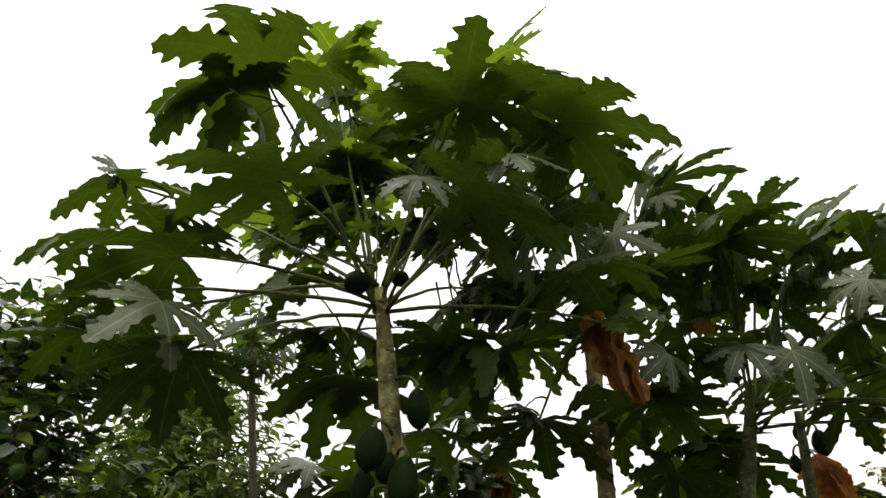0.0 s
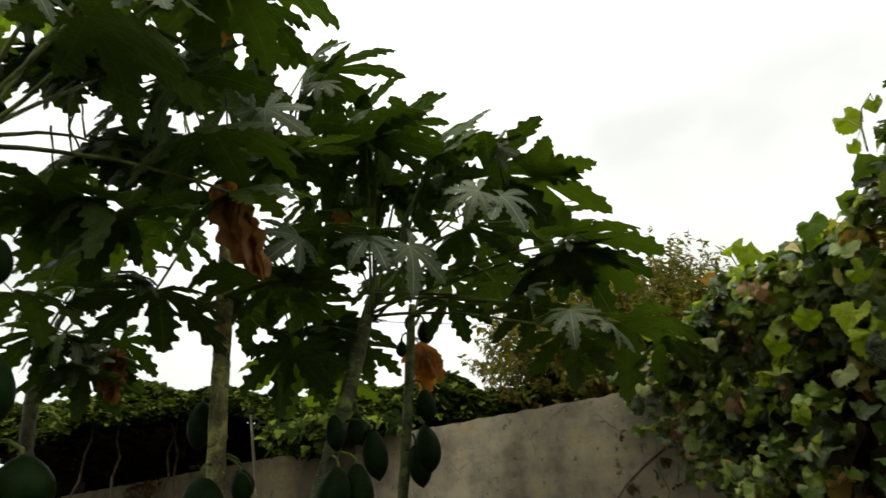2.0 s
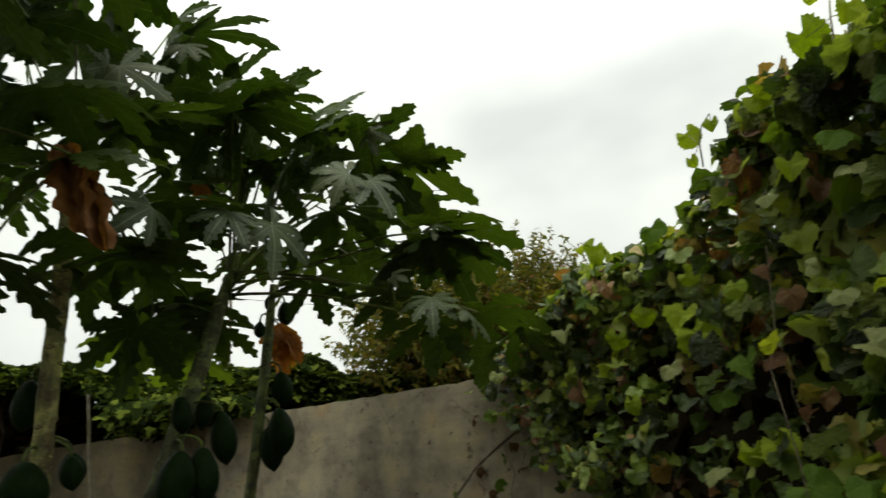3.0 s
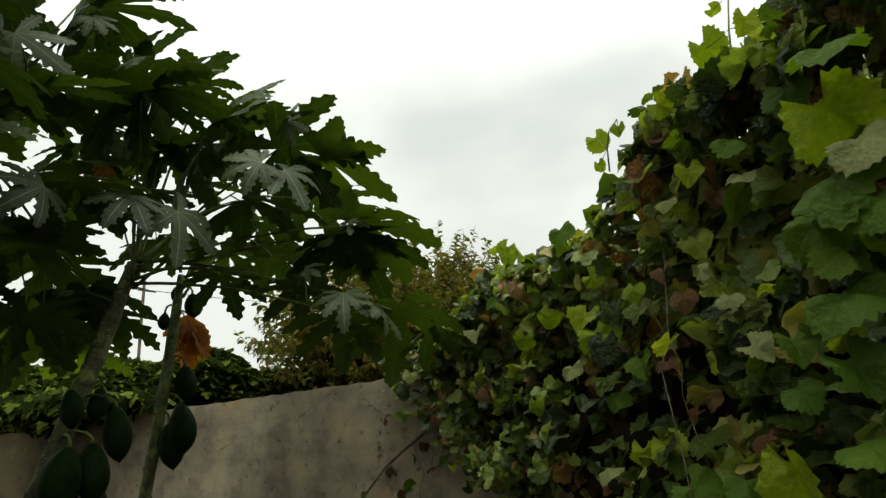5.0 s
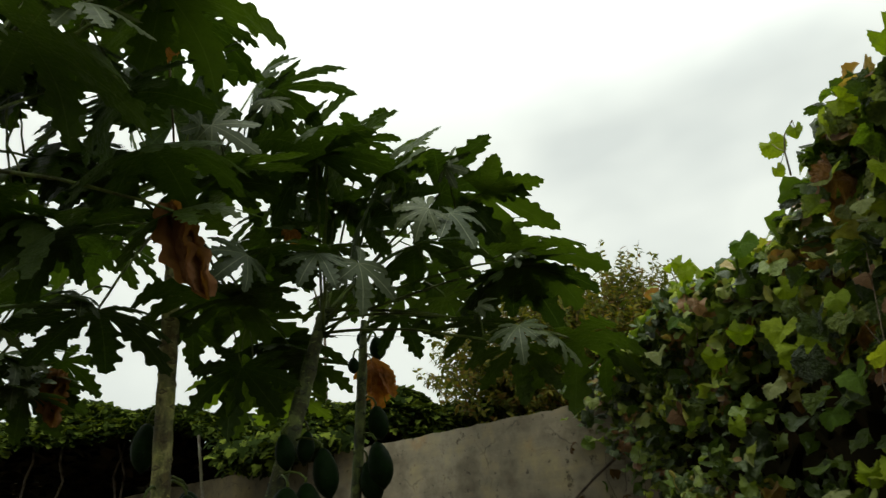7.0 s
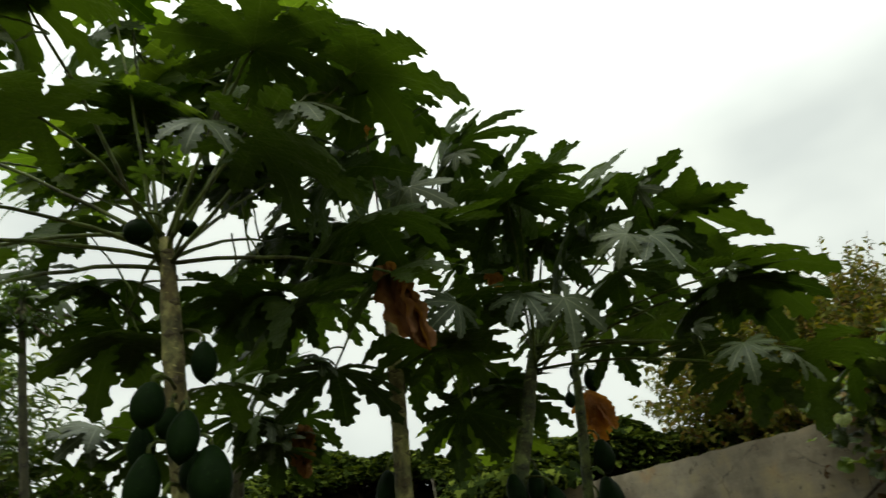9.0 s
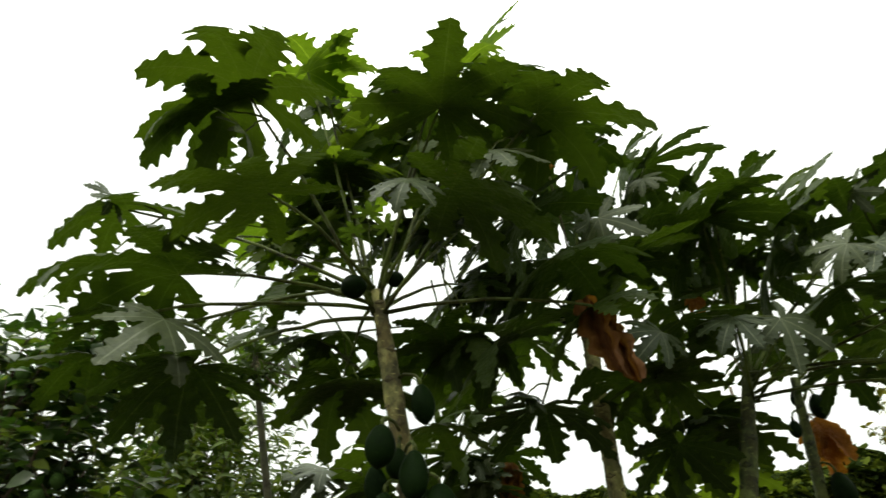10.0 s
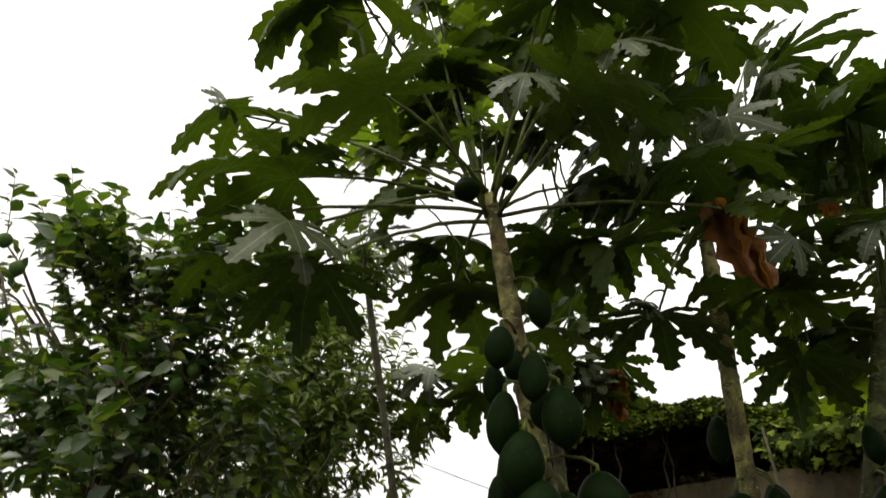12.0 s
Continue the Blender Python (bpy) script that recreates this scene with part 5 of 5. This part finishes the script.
def near_shoots():
    t = thing("grape_vine_shoots", (1.7, 0.6, 0), "young grape shoots with bright green leaves on the vine", "grape vine")
    r = np.random.default_rng(17)
    made = []

    def vine_leaf(at, size, tone):
        n = np.array((-0.8, -0.25, -0.15) if tone == "y" else (-0.6, 0.0, 0.55)) + r.normal(size=3) * 0.3
        x, y, z = (v[0] for v in frames_for(n[None], (DOWN + r.normal(size=3) * 0.35)[None]))
        m = Matrix(((x[0], y[0], z[0], at[0]), (x[1], y[1], z[1], at[1]), (x[2], y[2], z[2], at[2]), (0, 0, 0, 1)))
        me = TONED[tone][len(made) % 4]
        made.append(1)
        part("leaf", me, GRAPE, t, "", m @ Matrix.Scale(size, 4))

    def vine_shoot(points, leaves):
        bm = bmesh.new()
        tube(bm, points, [0.003 - 0.0004 * i for i in range(len(points))], 5)
        part("shoot", bm, VINE_STEM, t)
        for at, size in leaves:
            near = min((Vector(q) for q in points), key=lambda q: (q - Vector(at)).length)
            bm = bmesh.new()
            tube(bm, bend(near, at, 0.004, 3), 0.0012, 4)
            part("leaf_stalk", bm, VINE_STEM, t)
            vine_leaf(at, size, "y")

    vine_leaf((1.86, 1.13, 2.29), 0.041, "y")
    vine_leaf((1.81, 1.05, 2.23), 0.033, "y")
    vine_leaf((1.77, 0.98, 2.24), 0.067, "g")
    vine_leaf((1.5, 0.66, 2.04), 0.073, "g")
    vine_leaf((1.51, 0.68, 1.94), 0.088, "y")
    vine_leaf((1.52, 0.7, 1.82), 0.090, "g")
    vine_leaf((1.56, 0.76, 1.77), 0.065, "g")
    vine_leaf((1.54, 0.73, 1.64), 0.081, "g")
    vine_leaf((1.55, 0.75, 1.53), 0.060, "g")
    vine_leaf((1.98, 1.34, 1.45), 0.059, "y")
    vine_leaf((2.03, 1.44, 1.44), 0.041, "y")
    vine_leaf((1.92, 1.25, 1.35), 0.068, "g")
    vine_leaf((1.63, 0.9, 1.38), 0.075, "y")
    vine_leaf((1.56, 0.76, 1.41), 0.061, "g")
    vine_leaf((1.83, 1.09, 1.36), 0.046, "g")
    vine_leaf((2.13, 1.6, 1.8), 0.076, "y")
    vine_leaf((2.15, 1.65, 1.87), 0.059, "y")
    vine_leaf((1.99, 1.37, 1.87), 0.039, "y")
    vine_leaf((2.3, 1.91, 1.94), 0.050, "y")
    vine_leaf((2.44, 2.16, 1.92), 0.055, "y")
    vine_leaf((2.01, 1.39, 1.67), 0.048, "g")
    vine_leaf((2.42, 2.12, 1.66), 0.049, "y")
    vine_leaf((2.59, 2.42, 2.16), 0.062, "g")
    vine_leaf((2.11, 1.58, 1.98), 0.040, "y")
    vine_leaf((1.83, 1.08, 2.07), 0.041, "y")
    vine_leaf((1.89, 1.18, 2.04), 0.034, "p")
    vine_leaf((1.74, 0.93, 2.06), 0.051, "g")
    vine_leaf((1.75, 0.93, 1.98), 0.037, "p")
    vine_leaf((1.91, 1.23, 1.87), 0.033, "b")
    vine_leaf((1.89, 1.18, 1.79), 0.041, "b")
    vine_leaf((1.84, 1.1, 1.83), 0.028, "p")
    vine_leaf((1.86, 1.14, 1.54), 0.034, "b")
    vine_leaf((2.71, 2.64, 1.79), 0.060, "b")
    vine_leaf((1.66, 0.78, 2.08), 0.058, "g")
    vine_leaf((1.53, 0.72, 1.71), 0.052, "g")
    vine_leaf((1.49, 0.64, 1.76), 0.060, "g")
    vine_leaf((1.78, 0.99, 1.62), 0.044, "p")
    vine_leaf((1.8, 1.03, 1.74), 0.037, "p")
    vine_leaf((2.09, 1.54, 1.6), 0.045, "g")
    vine_leaf((2.23, 1.79, 1.73), 0.047, "p")
    vine_leaf((2.36, 2.02, 1.55), 0.047, "p")
    vine_leaf((2.14, 1.63, 1.4), 0.047, "p")
    vine_leaf((2.5, 2.26, 2.34), 0.059, "y")
    vine_leaf((2.2, 1.74, 2.2), 0.056, "g")
    vine_leaf((2.77, 2.74, 2.09), 0.063, "p")
    vine_leaf((3.06, 3.25, 2.18), 0.073, "y")
    vine_leaf((3.35, 3.76, 2.44), 0.084, "y")
    vine_leaf((1.49, 0.64, 1.86), 0.062, "p")
    vine_leaf((1.61, 0.85, 1.59), 0.045, "g")
    vine_leaf((1.61, 0.86, 1.51), 0.044, "g")
    vine_leaf((1.78, 1.0, 1.45), 0.046, "b")
    vine_leaf((1.94, 1.28, 1.65), 0.036, "b")
    vine_shoot([(1.69, 0.87, 2.2), (1.69, 0.87, 2.23), (1.68, 0.86, 2.28), (1.67, 0.84, 2.36)], [((1.66, 0.82, 2.27), 0.035), ((1.72, 0.93, 2.29), 0.057), ((1.7, 0.89, 2.36), 0.02)])
    vine_shoot([(1.98, 1.38, 2.23), (1.97, 1.37, 2.3), (1.96, 1.35, 2.34), (1.93, 1.3, 2.35)], [((1.99, 1.41, 2.35), 0.043), ((1.93, 1.3, 2.32), 0.025), ((2.01, 1.43, 2.28), 0.025)])
    vine_shoot([(1.66, 0.82, 2.15), (1.67, 0.83, 2.19), (1.67, 0.84, 2.23)], [((1.65, 0.8, 2.18), 0.034), ((1.62, 0.76, 2.14), 0.03)])
    vine_shoot([(2.5, 2.3, 2.28), (2.53, 2.35, 2.36), (2.59, 2.47, 2.45)], [((2.51, 2.32, 2.36), 0.04), ((2.44, 2.2, 2.28), 0.043)])


near_shoots()


# ---- citrus tree, shrubs and far growth ----
def crown(centre, radius, count, r, skin=0.55, each=60):
    """Points in a rough ellipsoid, in clumps of about each; skin: how hollow it is."""
    centre, radius = np.array(centre, float), np.array(radius, float)
    clumps = unit(r.normal(size=(max(8, count // each), 3))) * r.uniform(skin, 1.0, (max(8, count // each), 1))
    p = clumps[r.integers(0, len(clumps), count)] + r.normal(size=(count, 3)) * 0.14
    return centre + p * radius, unit(p)


def limbs(name, base, tips, r0, parent, mat, seed=0, label=""):
    """A stem with limbs: each tip is joined to the stem by a bowed, tapered limb."""
    base = Vector(base)
    for k, tip in enumerate(tips):
        tip = Vector(tip)
        fork = base.lerp(Vector((base.x * 0.9 + tip.x * 0.1, base.y * 0.9 + tip.y * 0.1, tip.z)), 0.45 + 0.35 * ((k * 0.37) % 1))
        bm = bmesh.new()
        pts = [base, base.lerp(fork, 0.6), fork] + [p for p in bend(fork, tip, -0.06, 6, 0.03, seed + k)[1:]]
        tube(bm, pts, [r0 * (1 - 0.9 * i / (len(pts) - 1)) + 0.003 for i in range(len(pts))], 7)
        part(name, bm, mat, parent, label)


def lime(parent, at):
    bm = bmesh.new()
    bmesh.ops.create_uvsphere(bm, u_segments=14, v_segments=10, radius=0.034)
    for v in bm.verts:
        v.co.z *= 1.08 + (0.12 if v.co.z < -0.03 else 0)
    for f in bm.faces:
        f.smooth = True
    tube(bm, [(0, 0, 0.034), (0.004, 0, 0.06), (0.012, 0, 0.1)], 0.003, 5)
    part("fruit", bm, LIME, parent, "", Matrix.Translation(at))


def creeper_hedge():
    """Creepers heaped on the far wall and hanging over it."""
    r = np.random.default_rng(21)
    t = thing("creeper_hedge", (0.30, 9.65, 0), "dark green creepers spread over an arbour behind the wall", "hedge")
    for k in range(3):
        count = 8000
        s = r.uniform(0, 1, count)
        x = -1.13 + s * 6.24
        y0 = 9.40 + s * -1.45
        back = np.where(r.uniform(0, 1, count) < 0.5, r.uniform(-0.55, 0.3, count), r.uniform(0, 3.6, count))
        crest = 2.86 + 0.1 * np.sin(x * 2.1 + back) + 0.07 * np.sin(x * 5.3 - back * 3) + 0.1 * np.minimum(back, 1) - 0.5 * np.maximum(-back - 0.15, 0)
        hang = r.uniform(0, 1, count) ** 1.5 * np.where(back < -0.2, 0.3 + 0.14 * np.sin(x * 7), np.where(back < 0.2, 0.2, 0.06)) * np.clip(0.3 + 0.7 * (x - 1.7) / 0.8, 0.3, 1)
        at = np.stack([x, y0 + back - 0.15 * np.sin(x * 3.7), crest - hang], 1)
        n = np.stack([r.normal(size=count) * 0.5, -0.35 + r.normal(size=count) * 0.4, 0.9 + r.normal(size=count) * 0.35], 1)
        part("foliage", cloud_mesh("hedge_foliage", LEAFLET, at, n, DOWN + r.normal(size=(count, 3)) * 0.5, r.uniform(0.055, 0.1, count)), HEDGE, t)["kind"] = "stuff"
    # trails that hang over the far part of the side wall
    count = 1300
    s, hang = r.uniform(0.55, 1, count), r.uniform(0, 1, count) ** 1.4
    x, y = 1.25 + 1.45 * s, 9.2 - 2.7 * s
    thick = (1 - s) ** 0.6
    at = np.stack([x - 0.25 + r.normal(size=count) * 0.12, y + r.normal(size=count) * 0.25, 2.18 + 0.34 * thick + 0.06 * np.sin(y * 9) - hang * (0.12 + 0.22 * thick + 0.1 * np.sin(y * 6.3))], 1)
    part("foliage", cloud_mesh("hedge_foliage", LEAFLET, at, np.stack([-0.5 + r.normal(size=count) * 0.4, -0.4 + r.normal(size=count) * 0.4, 0.7 + r.normal(size=count) * 0.3], 1), DOWN + r.normal(size=(count, 3)) * 0.5, r.uniform(0.04, 0.075, count)), HEDGE, t)["kind"] = "stuff"
    # leaf layer added under the roof, its dark colour standing in for shade
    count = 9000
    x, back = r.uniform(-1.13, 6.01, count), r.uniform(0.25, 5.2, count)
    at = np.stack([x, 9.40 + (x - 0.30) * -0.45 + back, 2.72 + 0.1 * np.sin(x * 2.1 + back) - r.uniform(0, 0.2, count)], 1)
    part("foliage", cloud_mesh("hedge_foliage", BROAD, at, np.array((0, 0, 1.0)) + r.normal(size=(count, 3)) * 0.3, r.normal(size=(count, 3)), r.uniform(0.12, 0.2, count)), VINE_INNER_SHADE, t)["kind"] = "stuff"
    # shade-coloured leaves that close the back of the arbour, and its stems
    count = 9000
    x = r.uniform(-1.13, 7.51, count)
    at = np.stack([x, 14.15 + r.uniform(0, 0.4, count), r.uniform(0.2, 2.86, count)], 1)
    part("foliage", cloud_mesh("hedge_foliage", BROAD, at, np.array((0, -1, 0.5)) + r.normal(size=(count, 3)) * 0.5, DOWN + r.normal(size=(count, 3)) * 0.5, r.uniform(0.14, 0.24, count)), VINE_INNER_SHADE, t)["kind"] = "stuff"
    for k in range(9):
        bm = bmesh.new()
        px = -0.93 + k * 0.55 + r.uniform(-0.2, 0.2)
        tube(bm, bend((px, 8.96, 0.9), (px + r.uniform(-0.5, 0.5), 9.55, 2.76), 0.05, 8, 0.05, k), 0.014, 6)
        part("stem", bm, TWIG, t)


creeper_hedge()


def dry_creeper():
    """A withered creeper that hangs over the top of the far wall."""
    r = np.random.default_rng(61)
    a, b = np.array((0.58, 11.71, 2.05)), np.array((1.0, 10.66, 2.09))
    t = thing("dry_creeper", (a[0] - 0.12, a[1], 0), "withered brown creeper hanging over the garden wall", "creeper")
    face = np.array((-0.926, -0.377, 0.0)) * 0.13
    for k in range(6):
        top = a + (b - a) * (k + r.uniform(0.2, 0.8)) / 6 + face + np.array((0, 0, 0.06))
        foot = top + face * r.uniform(0.1, 0.5) + np.array((r.uniform(-0.1, 0.1), r.uniform(-0.1, 0.1), -r.uniform(0.35, 0.6)))
        line = bend(tuple(top), tuple(foot), 0.02, 8, 0.03, k)
        bm = bmesh.new()
        tube(bm, line, 0.004, 5)
        part("stem", bm, TWIG, t)
        for q in line[1:]:
            n = unit(np.array((-0.7, -0.6, 0.3)) + r.normal(size=3) * 0.5)[None]
            single_leaves("leaf", TONED["b"], None, t, np.array([tuple(q)]) + face * 0.2, n, DOWN[None] + r.normal(size=(1, 3)) * 0.5, r.uniform(0.03, 0.07, 1))


dry_creeper()


def yellowing_bush():
    """A tall bush of arching canes behind the wall."""
    r = np.random.default_rng(31)
    c = np.array((7.0, 7.75, 3.38))
    t = thing("tall_bush", (c[0], c[1], 0), "tall yellow-brown bush of thin arching canes", "bush")
    starts, n = crown(c - (0, 0, 0.45), (2.3, 1.2, 1.4), 5000, r, 0.05, 9)
    ways = unit(n + np.array((0, 0, 0.3)) + r.normal(size=n.shape) * 0.35)
    lengths = r.uniform(0.25, 0.6, len(starts))
    part("twigwork", twig_mesh(starts, ways, lengths, 0.006), TWIG, t)["kind"] = "stuff"
    at, norm, ups = twig_leaves(starts, ways, lengths, 26, r, 0.4)
    part("foliage", cloud_mesh("bush_foliage", (LANCE[0] * (0.8, 1, 1), LANCE[1]), at, norm, ups - np.array((0, 0, 0.5)), r.uniform(0.06, 0.11, len(at))), BUSH, t)["kind"] = "stuff"
    tips, _ = crown(c - (0, 0, 0.8), (1.6, 1.0, 1.2), 24, r, 0.8)
    limbs("cane", (c[0], c[1], 0), [tuple(p) for p in tips], 0.02, t, TWIG, 5)


yellowing_bush()


def citrus_tree():
    r = np.random.default_rng(41)
    c = np.array((-2.55, 3.53, 2.46))
    t = thing("citrus_tree", (c[0], c[1], 0), "dark green citrus tree with glossy leaves and small unripe fruit", "citrus tree")
    tips, _ = crown(c - (0, 0, 0.1), (0.95, 0.65, 0.95), 22, r, 0.75)
    limbs("limb", (c[0] + 0.05, c[1], 0), [tuple(p) for p in tips], 0.017, t, TWIG, 3)
    count = 420
    starts, n = crown(c - (0, 0, 0.45), (1.15, 0.75, 1.1), count, r, 0.1, 5)
    # leafy tops
    tops, tops_n = crown(c + np.array((0.1, 0, 0.2)), (0.7, 0.5, 0.5), 130, r, 0.1, 9)
    starts, n = np.concatenate([starts, tops]), np.concatenate([n, tops_n])
    # an open gap among the outer branches
    gap = (-2.77, 2.99, 2.40)
    open_side = ((starts - gap) / (0.45, 0.7, 0.28)) ** 2
    kept = open_side.sum(1) > 1
    starts, n = starts[kept], n[kept]
    count = len(starts)
    ways = unit(n * 0.6 + np.array((0, 0, 0.75)) + r.normal(size=n.shape) * 0.35)
    lengths = r.uniform(0.16, 0.36, count)
    part("twigwork", twig_mesh(starts, ways, lengths, 0.004), TWIG, t)["kind"] = "stuff"
    at, norm, ups = twig_leaves(starts, ways, lengths, 13, r, 0.6)
    size = r.uniform(0.065, 0.12, len(at))
    near = np.argsort(at[:, 1])[:260]
    rest = np.setdiff1d(np.arange(len(at)), near)
    one = mesh_of("citrus_blade", LANCE[0].tolist(), LANCE[1])
    single_leaves("leaf", [one], CITRUS_ONE, t, at[near], norm[near], ups[near], size[near])
    part("foliage", cloud_mesh("citrus_foliage", LANCE, at[rest], norm[rest], ups[rest], size[rest]), CITRUS, t)["kind"] = "stuff"
    lime(t, (-2.57, 2.82, 2.60))
    lime(t, (-2.10, 3.08, 2.60))
    lime(t, (-1.97, 3.31, 2.13))
    lime(t, (-2.06, 3.14, 2.66))
    lime(t, (-1.92, 3.36, 2.21))
    lime(t, (-2.67, 2.81, 2.75))


citrus_tree()


def shrub(centre, radius, count, mat, label, seed, size):
    r = np.random.default_rng(seed)
    c = np.array(centre)
    t = thing("shrub", (c[0], c[1], 0), label, "shrub")
    tips, _ = crown(c, radius, 14, r, 0.7)
    limbs("limb", (c[0], c[1], 0), [tuple(p) for p in tips], 0.016, t, TWIG, seed)
    starts, n = crown(c, radius, count, r, 0.1, 6)
    ways = unit(n * 0.8 + np.array((0, 0, 0.5)) + r.normal(size=(count, 3)) * 0.35)
    lengths = r.uniform(0.2, 0.45, count)
    part("twigwork", twig_mesh(starts, ways, lengths, 0.004), TWIG, t)["kind"] = "stuff"
    at, norm, ups = twig_leaves(starts, ways, lengths, 16, r, 0.6)
    part("foliage", cloud_mesh("shrub_foliage", SLIM, at, norm, ups, r.uniform(size, size * 1.6, len(at))), mat, t)["kind"] = "stuff"


shrub((-2.28, 5.36, 2.28), (0.9, 0.6, 0.95), 560, SHRUB, "light green shrub with narrow leaves", 51, 0.08)


def utility_pole():
    t = thing("utility_pole", (8.13, 23.2, 0), "thin grey utility pole standing beyond the wall", "utility pole")
    bm = bmesh.new()
    tube(bm, [(8.13, 23.2, -0.3), (8.13, 23.2, 3.8), (8.13, 23.2, 8.5)], [0.06, 0.055, 0.05], 10)
    part("post", bm, TWIG, t)
    bm = bmesh.new()
    tube(bm, [(7.93, 23.2, 8.1), (8.53, 23.2, 8.1)], 0.025, 6)
    part("crossarm", bm, TWIG, t)


utility_pole()


def cable(a, b, sag):
    bm = bmesh.new()
    tube(bm, bend(a, b, sag, 14), 0.012, 5)
    tagged(part("overhead_cable", bm, CABLE), "thin black overhead cable", "cable", "overhead cables")


cable((8.2, 23.2, 8.13), (26.1, 20.1, 9.3), 0.5)
cable((-11.12, 7.63, 5.88), (6.2, 36.2, -0.05), 0.25)


def far_growth():
    """Low scrub far beyond the garden."""
    r = np.random.default_rng(61)
    t = thing("far_scrub", (-6, 30, 0), "far yellow-green scrub along the horizon", "scrub", kind="stuff")
    count = 9000
    ang = r.uniform(-1.2, 1.5, count)
    dist = r.uniform(24, 34, count)
    crest = 1.4 + 0.7 * np.sin(ang * 17) * np.sin(ang * 5.3) + 0.4 * np.sin(ang * 41)
    at = np.stack([np.sin(ang) * dist, np.cos(ang) * dist, crest * r.uniform(0, 1, count) ** 0.6], 1)
    part("foliage", cloud_mesh("scrub_foliage", BROAD, at, r.normal(size=(count, 3)), DOWN + r.normal(size=(count, 3)), r.uniform(0.12, 0.3, count)), SHRUB, t)["kind"] = "stuff"


far_growth()


def trailing_twig():
    """A bare vine twig with a few withered leaves before the wall."""
    t = thing("trailing_vine", (3.7, 3.7, 0.0), "bare trailing vine with withered leaves before the wall", "vine")
    bm = bmesh.new()
    tube(bm, [(3.7, 3.7, 1.92), (3.62, 3.9, 1.8), (3.55, 4.06, 1.73), (3.48, 4.23, 1.62), (3.43, 4.37, 1.52), (3.35, 4.55, 1.32), (3.28, 4.73, 1.13)], [0.012 - 0.001 * i for i in range(7)], 6)
    part("stem", bm, TWIG, t)
    for k, (at, size) in enumerate([((3.54, 4.09, 1.63), 0.05), ((3.52, 4.15, 1.56), 0.045), ((3.45, 4.32, 1.48), 0.05), ((3.5, 4.19, 1.39), 0.05), ((3.48, 4.25, 1.33), 0.045), ((3.36, 4.54, 1.34), 0.04), ((3.43, 4.35, 1.85), 0.05), ((3.48, 4.25, 1.87), 0.045), ((3.6, 3.94, 1.83), 0.05), ((3.61, 3.92, 1.62), 0.045), ((3.56, 4.04, 1.49), 0.04)]):
        part("withered_leaf", TONED["bg"[k % 2]][k % 4], GRAPE, t, "", Matrix.Translation(at) @ pose(0, 0, 0, 70 + 13 * k, 20 * k, 47 * k) @ Matrix.Scale(size, 4))

trailing_twig()


def garden_stake():
    bm = bmesh.new()
    tube(bm, [(1.0, 4.9, 2.07), (1.02, 4.9, 1.88), (1.04, 4.9, 1.68), (1.06, 4.88, 1.51), (1.06, 4.88, -0.1)], [0.008, 0.009, 0.01, 0.011, 0.012], 7)
    tagged(part("garden_stake", bm, WOOD), "thin pale wooden stake standing among the papaya trunks", "stake")


garden_stake()


def dry_weed(x, y, height, seed):
    """A withered weed at the wall's foot: thin forked stems with crisp leaves."""
    r = np.random.default_rng(seed)
    t = thing("dry_weed", (x, y, 0), "withered brown weed in front of the far wall", "weed", "withered weeds")
    for k in range(6):
        bm = bmesh.new()
        tip = (x + r.uniform(-0.35, 0.35), y + r.uniform(-0.2, 0.2), height * r.uniform(0.75, 1.0))
        tube(bm, bend((x, y, 0), tip, -0.05, 7, 0.02, seed + k), [0.008 - 0.0009 * i for i in range(8)], 5)
        part("stem", bm, TWIG, t)
        for q in range(9):
            at = Vector((x, y, 0)).lerp(Vector(tip), r.uniform(0.6, 1.02)) + Vector(r.normal(size=3) * 0.05)
            part("leaf", TONED["b"][q % 4], GRAPE, t, "", Matrix.Translation(at) @ pose(0, 0, 0, *r.uniform(0, 360, 3)) @ Matrix.Scale(float(r.uniform(0.025, 0.045)), 4))


dry_weed(0.50, 7.36, 1.52, 71)
dry_weed(0.76, 7.14, 1.47, 72)
